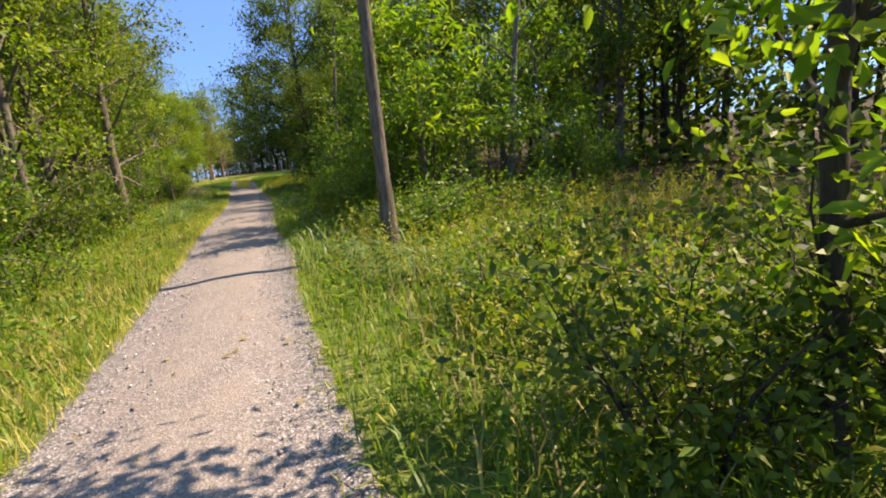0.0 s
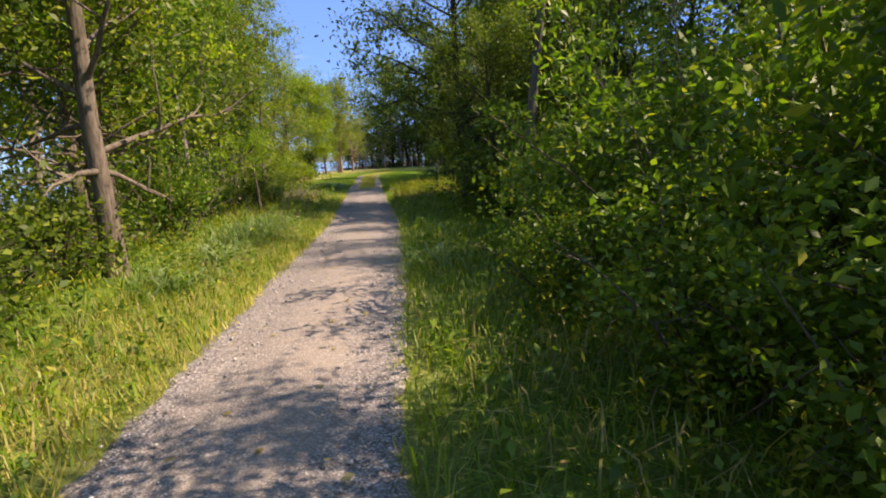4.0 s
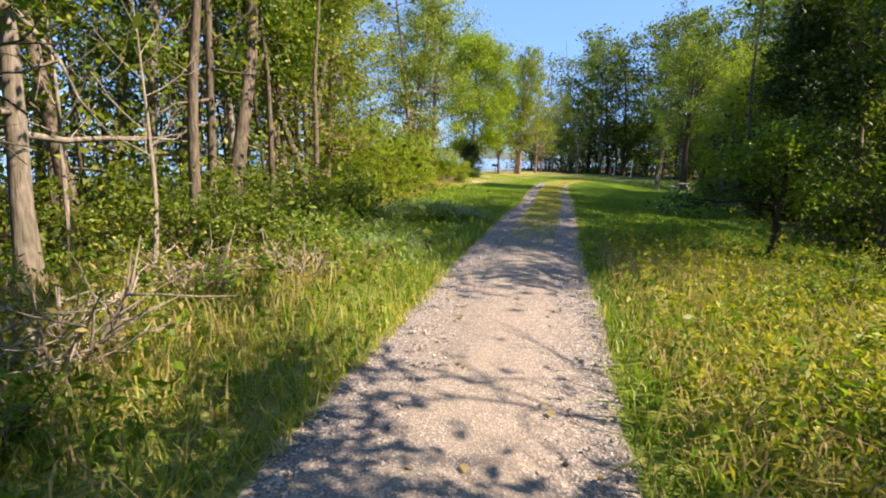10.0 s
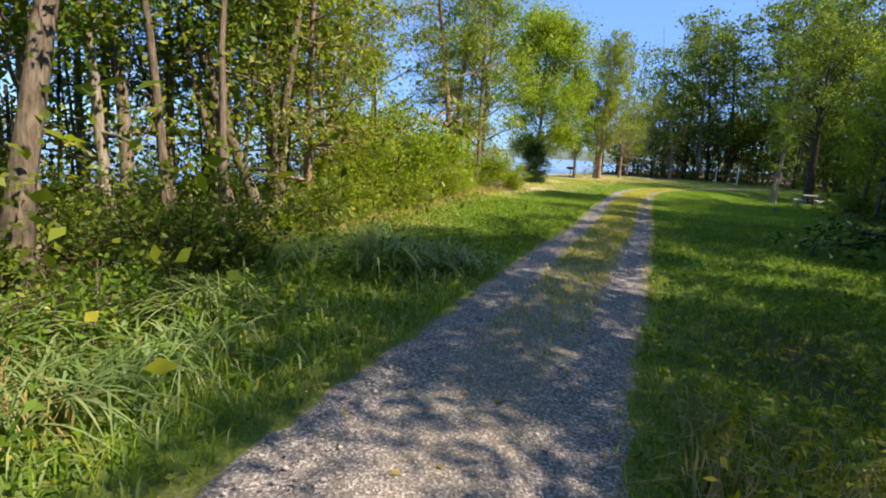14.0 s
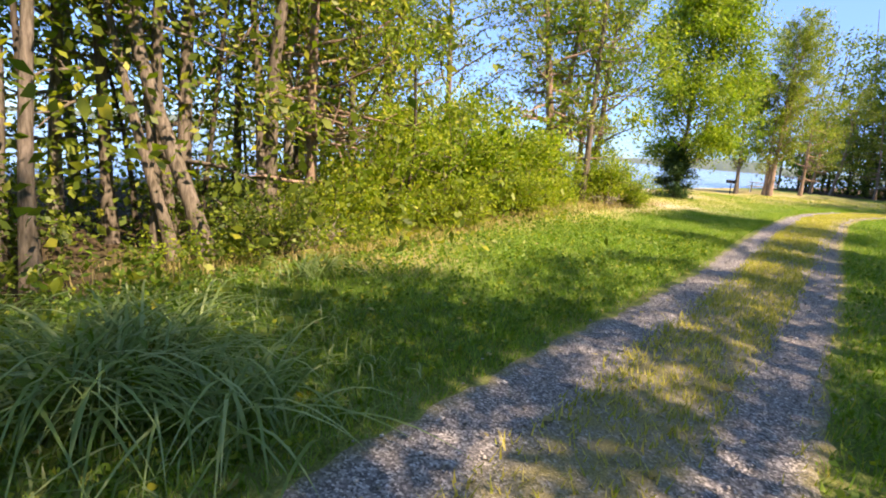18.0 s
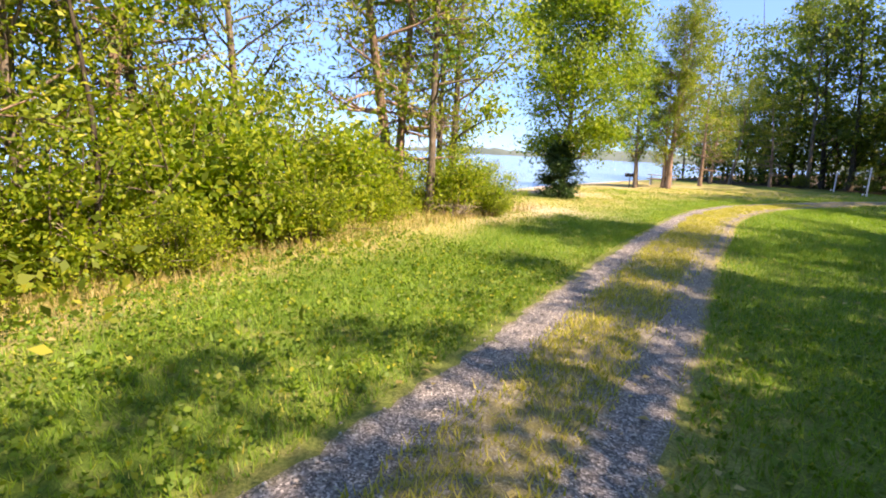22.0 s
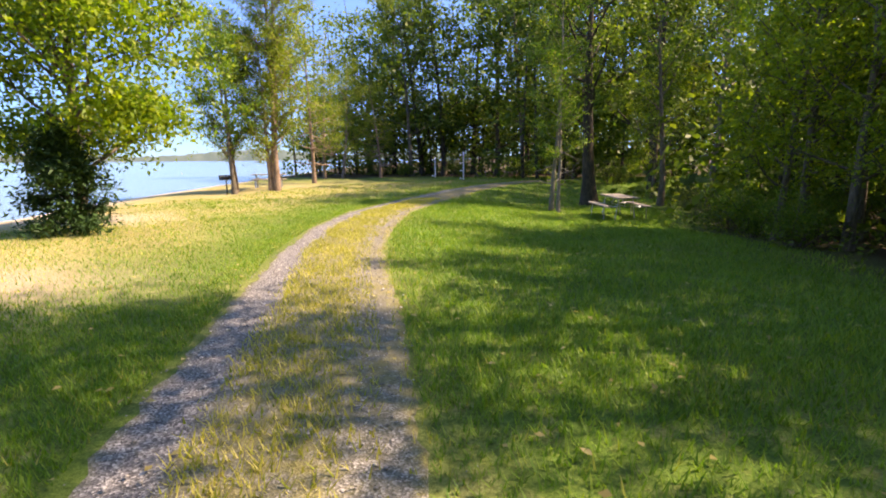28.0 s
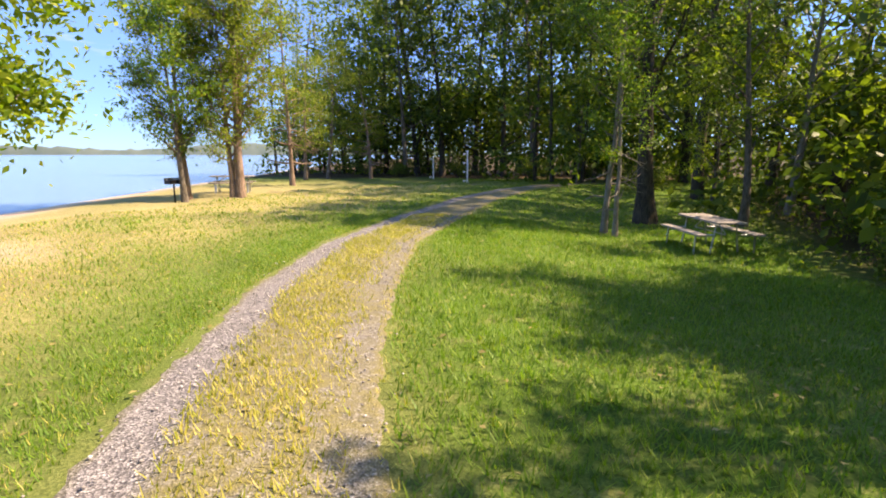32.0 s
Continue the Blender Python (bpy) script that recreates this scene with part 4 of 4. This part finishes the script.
wood_mass("woods", 44, [(24 + 22 * RNG.random() - 0.2 * i, -40 + 130 * (i + RNG.random()) / 60, 10 + 4 * RNG.random(), 300) for i in range(44)], "deep woods far behind the clearing")
wood_mass("woods", 45, [(float(track_x(y)) - 6.5 - 7 * RNG.random(), y, 2.5 + 5 * RNG.random(), 1100) for y in np.linspace(2.5, 19, 26)], "thin green lakeside woods with gaps of sky", LEAF_MID, 0.13)
wood_mass("woods", 48, [(float(track_x(y)) - 12.5 - 4 * RNG.random(), y, 3.5 + 3.5 * RNG.random(), 800) for y in np.linspace(3, 23, 12)], "thin shoreline trees and bushes before the lake", LEAF_MID, 0.15)
wood_mass("woods", 47, [(-7 + 1.1 * i + RNG.random(), 60 + 5 * RNG.random(), 12 + 3 * RNG.random(), 1300) for i in range(14)], "dark woods behind the picnic clearing")
wood_mass("woods", 46, [(-26 + 1.4 * i + RNG.random(), 71.5 + 2 * RNG.random(), 6 + 2.5 * RNG.random(), 1300) for i in range(24)], "dark understorey closing the clearing")
wood_mass("woods", 43, [(float(track_x(y)) - 8 - 4 * RNG.random(), y, 6 + 3 * RNG.random(), 480) for y in np.linspace(-26, 2, 15)], "green lakeside woods beside the track", LEAF_GREEN, 0.3)

# ---- grass ----
def scatter(rng, n, y0, y1, d0, d1, keep=None):
    y = y0 + (y1 - y0) * rng.random(n)
    x = track_x(y) + d0 + (d1 - d0) * rng.random(n)
    if keep is not None:
        ok = rng.random(n) < keep(x, y)
        x, y = x[ok], y[ok]
    return x, y


def off_gravel(x, y):
    d = x - track_x(y)
    return (d < -left_rut(y) - 0.32) | (d > 0.86)


def grass_field(name, label, pieces, mat, seed, steps=1):
    rng = np.random.default_rng(seed)
    parts = []
    for n, y0, y1, d0, d1, height, width, lean, keep in pieces:
        x, y = scatter(rng, n, y0, y1, d0, d1, keep)
        parts.append(blades(rng, x, y, ground_z(x, y) - 0.01 + 0.035 * (1 - off_gravel(x, y)), height, width, lean, steps))
    v, f = joined(parts)
    return tagged(new(name, mesh_from(name, v, f, mat)), label, "grass", kind="stuff")


def open_lawn(x, y):
    return off_gravel(x, y) * (1 - woodland(x, y)) * (1 - 0.75 * dryness(x, y)) * (1 - sandiness(x, y))


def middle(x, y):
    d = np.abs(x - track_x(y))
    return np.maximum(smooth(0.42, 0.24, np.abs(x - track_x(y) - (0.58 - left_rut(y)) / 2) / (0.58 + left_rut(y))), 0.35 * smooth(20, 30, y) * (x > track_x(y))) * smooth(10, 20, y) * (0.45 + 0.55 * (ripple(x, y, 3.1) > -0.3))


grass_field("lawn_grass", "short mown green lawn grass", [
    (100000, 9, 30, 0.75, 6.0, 0.08, 0.012, 0.9, open_lawn),
    (85000, 28, 44, 0.7, 8.0, 0.085, 0.015, 0.9, open_lawn),
    (110000, 12, 30, -6.0, -0.72, 0.075, 0.011, 0.9, open_lawn),
    (14000, 10, 44, -1.45, -0.86, 0.06, 0.01, 0.9, off_gravel),
    (75000, 28, 44, -7.5, -0.7, 0.065, 0.013, 0.9, open_lawn),
    (40000, 40, 66, -9, 9, 0.08, 0.035, 0.7, open_lawn)], GRASS_LAWN, 31)
grass_field("dry_lawn_grass", "dry yellowed short grass by the ruts and shore", [
    (60000, 12, 44, -0.7, 0.6, 0.06, 0.012, 0.9, middle),
    (24640, -24, 9, -2.3, -0.75, 0.12, 0.010, 1.0, None),
    (7000, 9, 60, -1.5, -0.75, 0.06, 0.009, 0.8, off_gravel),
    (4480, -24, 60, 0.72, 1.05, 0.06, 0.009, 0.8, None),
    (60000, 14, 55, -9, -2.2, 0.05, 0.014, 0.8, lambda x, y: dryness(x, y) * (1 - sandiness(x, y)))], GRASS_DRY, 32)
grass_field("verge_grass", "long green and yellow verge grass", [
    (10080, -24, 9, -2.4, -0.85, 0.2, 0.011, 1.1, None),
    (17920, -24, 9, 0.85, 3.2, 0.24, 0.011, 1.1, None),
    (16000, -24, -7, 0.85, 6.5, 0.13, 0.01, 1.1, None),
    (6720, -24, 9, -4.5, -2.2, 0.3, 0.013, 1.0, None),
    (5000, 3, 10.5, 0.9, 4.0, 0.2, 0.011, 1.0, None),
    (2500, 6, 13, -3.5, -0.85, 0.2, 0.011, 0.9, None)], GRASS_TALL, 33, 2)
grass_field("straw_grass", "pale dry standing grass at the bush edge", [
    (9000, 13, 31, -7.6, -4.6, 0.22, 0.01, 0.6, dryness),
    (5000, 1, 9.8, -4.6, -1.7, 0.3, 0.011, 1.1, None),
    (3920, -24, 9, -2.6, -1.0, 0.22, 0.01, 1.0, None),
    (6500, -24, -8, 1.3, 8.5, 0.36, 0.01, 1.1, None),
    (9000, 5, 12, 1.1, 4.2, 0.26, 0.01, 1.1, None)], STRAW, 34, 2)
grass_field("sedge", "long arching blue-green sedge leaves", [
    (4000, 6.5, 15, -4.4, -0.95, 0.17, 0.011, 1.1, open_lawn),
    (90, -14.5, -12.0, 0.9, 1.6, 0.5, 0.014, 1.5, None),
    (300, -4.0, -1.0, -2.6, -1.6, 0.6, 0.018, 1.1, None)], GRASS_SEDGE, 35, 2)


# ---- low plants ----
def plant_field(name, label, spots, height, leaves, size, mat, seed, aspect=0.3):
    """Leafy weeds: thin stems hung with leaves from foot to tip."""
    rng = np.random.default_rng(seed)
    xs, ys = [], []
    for n, y0, y1, d0, d1 in spots:
        x, y = scatter(rng, n, y0, y1, d0, d1)
        xs.append(x)
        ys.append(y)
    x, y = np.concatenate(xs), np.concatenate(ys)
    z = ground_z(x, y)
    h = height * (0.5 + 0.8 * rng.random(len(x)))
    tilt = rng.normal(size=(len(x), 2)) * 0.16
    u = rng.random((len(x), leaves)) ** 0.8
    c = np.stack([x[:, None] + tilt[:, :1] * h[:, None] * u, y[:, None] + tilt[:, 1:] * h[:, None] * u, z[:, None] + h[:, None] * u + 0.02], -1).reshape(-1, 3)
    c[:, :2] += rng.normal(size=(len(c), 2)) * size * 0.45
    v, f = leaf_quads(rng, c, size, size * aspect, 0.5, 0.15)
    return tagged(new(name, mesh_from(name, v, f, mat)), label, "weeds", kind="stuff")


plant_field("meadow_weeds", "tall yellow-green meadow weeds beside the track", [(2300, -24, -7, 1.7, 8.5), (336, -24, 9, -4.2, -2.0), (700, 5, 12.5, 1.2, 4.6)], 0.5, 20, 0.055, STRAW_GREEN, 51)
plant_field("green_weeds", "leafy green weeds in the verge", [(1008, -24, 9, 1.0, 6.0), (672, -24, 9, -4.6, -1.2), (260, 6, 14, -5.0, -1.6), (300, -8, 8, 2.0, 5.0)], 0.38, 14, 0.075, LEAF_GREEN, 52, 0.45)
plant_field("ground_cover", "low broad-leaved plants in the lawn", [(5000, 10.5, 24, -5.2, -1.05), (2600, 10, 24, 0.85, 4.5), (1680, -24, 10, -2.2, -0.9)], 0.06, 5, 0.042, LEAF_GREEN, 53, 0.7)
plant_field("edge_weeds", "sunlit golden weeds along the bushes", [(750, 14, 31, -7.2, -5.2), (160, 24, 31, -8.0, -6.0)], 0.42, 14, 0.07, LEAF_YELLOW, 54, 0.4)
plant_field("undergrowth", "dark undergrowth on the woodland floor", [(1100, -4, 18, -12.0, -4.6), (450, -6, 24, 4.9, 9.0), (250, 24, 40, 7.6, 10.0), (500, 40, 66, 8.0, 13.0)], 0.4, 12, 0.09, LEAF_DARK, 55, 0.5)


def fallen_leaves():
    rng = np.random.default_rng(61)
    x, y = scatter(rng, 3200, -24, 60, -5.5, 5.5)
    c = np.stack([x, y, ground_z(x, y) + 0.03 + 0.02 * rng.random(len(x))], 1)
    v, f = leaf_quads(rng, c, 0.06, 0.04, 0.85)
    tagged(new("fallen_leaves", mesh_from("fallen_leaves", v, f, STRAW)), "scattered dry brown fallen leaves", "leaves", kind="stuff")


fallen_leaves()


def gravel_stones():
    """Loose stones lying on the track, flattened and uneven."""
    rng = np.random.default_rng(62)
    n = 11000
    y = -24 + 68 * rng.random(n) ** 0.9
    d = np.where(rng.random(n) < 0.65, np.where(rng.random(n) < 0.55, -left_rut(y), 0.58) + 0.16 * rng.normal(size=n), 1.5 * (rng.random(n) - 0.5))
    x = track_x(y) + d
    r = 0.006 + 0.012 * rng.random(n) ** 2.5
    base = np.array([[1, 0, 0], [0, 1, 0], [-1, 0, 0], [0, -1, 0], [0, 0, 0.7], [0, 0, -0.5]])
    v = base[None] * (0.7 + 0.6 * rng.random((n, 6, 1))) * r[:, None, None]
    turn = rng.random(n) * 6.28
    vx = v[..., 0] * np.cos(turn)[:, None] - v[..., 1] * np.sin(turn)[:, None]
    vy = v[..., 0] * np.sin(turn)[:, None] + v[..., 1] * np.cos(turn)[:, None]
    v = np.stack([vx + x[:, None], vy + y[:, None], v[..., 2] + (ground_z(x, y) + 0.022)[:, None]], -1).reshape(-1, 3)
    tri = np.array([[0, 1, 4], [1, 2, 4], [2, 3, 4], [3, 0, 4], [1, 0, 5], [2, 1, 5], [3, 2, 5], [0, 3, 5]])
    f = (tri[None] + 6 * np.arange(n)[:, None, None]).reshape(-1, 3)
    tagged(new("loose_gravel", mesh_from("loose_gravel", v, f, STONE)), "loose grey crushed stones on the track", "gravel", kind="stuff")


gravel_stones()


# ---- furniture of the clearing ----
def box(bm, size, m, bevel=0.004):
    made = bmesh.ops.create_cube(bm, size=1.0, matrix=m @ Matrix.Diagonal((*size, 1)))
    edges = list({e for v in made["verts"] for e in v.link_edges})
    bmesh.ops.bevel(bm, geom=edges, offset=bevel, segments=1, affect="EDGES")


def board(name, size, m, mat, parent, label=""):
    bm = bmesh.new()
    box(bm, size, m)
    return part(name, bm, mat, parent, label)


def pipe(name, points, radius, mat, parent, label="", sides=8):
    v, f = tube(points, [radius] * len(points), sides)
    return part_mesh(name, mesh_from(name, v, f, mat, True), parent, label)


def picnic_table(x, y, turn, length, label):
    ob = thing("picnic_table", x, y, None, turn, label, "picnic table", "picnic tables")
    for k in range(5):
        board("top_board", (length, 0.135, 0.038), pose(0, -0.29 + 0.145 * k, 0.66), WOOD_GREY, ob)
    for s in (-1, 1):
        for k in range(2):
            board("bench_board", (length, 0.13, 0.038), pose(0, s * (0.60 + 0.14 * k), 0.42), WOOD_GREY, ob)
    for end in (-1, 1):
        ex = end * length * 0.36
        pipe("frame_hoop", [(ex, -0.74, 0.0), (ex, -0.72, 0.38), (ex, -0.62, 0.40), (ex, -0.27, 0.40), (ex, -0.25, 0.63), (ex, 0.25, 0.63), (ex, 0.27, 0.40), (ex, 0.62, 0.40), (ex, 0.72, 0.38), (ex, 0.74, 0.0)], 0.021, STEEL, ob, "bent galvanised steel tube")
        for s in (-1, 1):
            pipe("leg", [(ex, s * 0.27, 0.41), (ex, s * 0.34, 0.0)], 0.021, STEEL, ob)
        pipe("brace", [(ex, 0, 0.42), (ex - end * 0.35, 0, 0.63)], 0.014, STEEL, ob)
    pipe("stretcher", [(-length * 0.36, 0, 0.40), (length * 0.36, 0, 0.40)], 0.016, STEEL, ob)
    ob.scale = (0.95, 0.85, 1.0)
    return ob


picnic_table(-4.35, 41.6, 97, 1.8, "weathered board picnic table with steel tube legs on grass")
picnic_table(-19.6, 50.6, 20, 1.75, "weathered picnic table under the cedars by the lake")


def grill(x, y, turn):
    ob = thing("park_grill", x, y, None, turn, "black iron charcoal grill on a post by the shore", "grill")
    pipe("post", [(0, 0, -0.1), (0, 0, 0.62)], 0.03, BLACK_IRON, ob)
    bm = bmesh.new()
    for sx, sy, size in ((0, 0.18, (0.46, 0.012, 0.2)), (-0.23, 0, (0.012, 0.36, 0.2)), (0.23, 0, (0.012, 0.36, 0.2))):
        box(bm, size, pose(sx, sy, 0.74), 0.002)
    box(bm, (0.46, 0.36, 0.012), pose(0, 0, 0.64), 0.002)
    part("firebox", bm, BLACK_IRON, ob)
    for k in range(7):
        pipe("grate_bar", [(-0.22 + 0.073 * k, -0.17, 0.79), (-0.22 + 0.073 * k, 0.17, 0.79)], 0.006, STEEL, ob, "", 5)
    pipe("handle", [(-0.24, -0.1, 0.79), (-0.34, -0.1, 0.79)], 0.009, STEEL, ob, "", 6)


grill(-20.0, 47.2, 60)


def white_post(x, y, turn, tall, arms):
    ob = thing("marker_post", x, y, None, turn, "white painted post with small white brackets", "post", "posts")
    pipe("post", [(0, 0, -0.15), (0, 0, tall)], 0.045, WHITE, ob)
    bm = bmesh.new()
    bmesh.ops.create_cone(bm, cap_ends=True, segments=10, radius1=0.075, radius2=0.02, depth=0.08, matrix=pose(0, 0, tall + 0.03))
    part("cap", bm, WHITE, ob)
    for k in range(arms):
        h = 0.12 + (tall - 0.25) * k / max(arms - 1, 1)
        bracket = pipe("bracket", [(0.03, 0, h), (0.16, 0, h)], 0.018, WHITE, ob, "", 6)
        bm = bmesh.new()
        bmesh.ops.create_cone(bm, cap_ends=True, segments=10, radius1=0.06, radius2=0.045, depth=0.1, matrix=pose(0.19, 0, h))
        cup = part("insulator", bm, WHITE, bracket)


white_post(-10.5, 60.0, 190, 1.75, 4)
white_post(-12.9, 64.0, 190, 1.4, 2)


def log(name, points, radius, mat, label):
    rng = np.random.default_rng(int(abs(points[0][0] * 100)))
    pts = np.array([(x, y, float(ground_z(x, y)) + h) for x, y, h in points])
    n = 8
    t = np.linspace(0, len(pts) - 1, n)
    path = np.stack([np.interp(t, np.arange(len(pts)), pts[:, k]) for k in range(3)], 1) + rng.normal(size=(n, 3)) * radius * 0.5
    ob = thing(name, 0, 0, 0, 0, label, "branch", "fallen wood")
    v, f = tube(path, np.linspace(radius, radius * 0.35, n), 8)
    part_mesh("limb", mesh_from("limb", v, f, mat, True), ob)
    for k in (2, 4, 5):
        w = unit(rng.normal(size=3) + [0, 0, 0.6])
        tw = curve_points(rng, path[k], w, radius * 14, 5, 0.2, 0.02)
        v, f = tube(tw, np.linspace(radius * 0.4, 0.004, 5), 5)
        part_mesh("twig", mesh_from("twig", v, f, mat, True), ob)


log("fallen_branch", [(-0.01, 5.97, 0.0), (0.48, 7.12, 0.7)], 0.03, BARK_DARK, "dark dead branch propped up in the grass")
log("fallen_branch", [(0.63, 7.76, 0.25), (2.23, 8.24, 0.45)], 0.03, DEAD_WOOD, "bleached dead branch lying over the weeds")
log("fallen_branch", [(-5.57, 3.18, 0.1), (-6.86, 4.00, 0.5)], 0.03, DEAD_WOOD, "bleached dead branch in the undergrowth")
log("fallen_branch", [(-5.83, 5.66, 0.05), (-6.91, 7.27, 0.4)], 0.022, DEAD_WOOD, "thin dry branch in the undergrowth")
log("fallen_log", [(-12.61, 11.45, 0.06), (-11.48, 13.42, 0.08)], 0.07, BARK_DARK, "old grey log lying at the edge of the wood")
log("fallen_branch", [(7.21, -17.38, 0.1), (5.96, -16.60, 0.28)], 0.018, DEAD_WOOD, "dry twig in the verge")

def sedge_clump(x, y, count, reach, seed):
    """A tuft of long leaves that rise and arch over to the ground."""
    rng = np.random.default_rng(seed)
    pieces = []
    t = np.linspace(0, 1, 8)
    for _ in range(count):
        a = rng.random() * 2 * math.pi
        far, tall = reach * (0.5 + 0.7 * rng.random()), reach * (0.35 + 0.4 * rng.random())
        px, py = x + 0.16 * rng.normal(), y + 0.16 * rng.normal()
        out, side = np.array([math.cos(a), math.sin(a), 0]), np.array([-math.sin(a), math.cos(a), 0])
        mid = np.array([px, py, float(ground_z(px, py)) - 0.02]) + far * (t ** 1.25)[:, None] * out + tall * (2.1 * t - 1.75 * t * t)[:, None] * np.array([0, 0, 1]) + 0.06 * rng.normal() * (t * t)[:, None] * side
        w = (0.017 * (0.7 + 0.6 * rng.random()) * (1 - t ** 3))[:, None] * side
        v = np.concatenate([mid - w / 2, mid + w / 2])
        pieces.append((v, np.array([[k, k + 1, 9 + k, 8 + k] for k in range(7)])))
    v, f = joined(pieces)
    tagged(new("sedge_clump", mesh_from("sedge_clump", v, f, GRASS_SEDGE)), "clump of long arching grey-green sedge leaves", "sedge", "sedge clumps", "stuff")


for n, (x, y, count, reach) in enumerate([(-7.05, 13.3, 200, 1.0), (-7.6, 13.7, 120, 0.85), (-6.6, 13.9, 90, 0.75), (-6.4, 10.5, 150, 0.75), (-7.2, 11.2, 130, 0.8), (-6.1, 9.7, 140, 0.7), (-7.0, 9.6, 120, 0.75), (-7.9, 12.6, 100, 0.8), (-9.4, 15.4, 80, 0.6), (-2.35, -2.6, 120, 0.85), (-2.9, -1.0, 100, 0.8), (-2.0, -4.6, 110, 0.8), (-1.6, -6.2, 80, 0.7), (1.1, -2.5, 60, 0.7), (1.3, -5.0, 60, 0.7), (4.6, -15.2, 70, 0.8), (4.2, -14.2, 80, 0.85)]):
    sedge_clump(x, y, count, reach, 70 + n)

dead_brush = make_shrub("dead_brush", 26, 0.9, 1.1, 16, 260, 0.06, STRAW, DEAD_WOOD, "tangle of dry bare twigs with few withered leaves")
for twigs in dead_brush.children:
    tagged(twigs, kind="stuff")
place(dead_brush, [(-5.20, 5.20, 0.88), (-5.93, 6.74, 0.81), (-5.60, 7.64, 0.73), (-13.14, 16.24, 1.12), (-12.30, 16.70, 0.90), (0.65, 8.52, 0.66), (-13.97, 26.55, 0.81), (-0.01, 7.90, 0.55)], RNG, "dry brush")
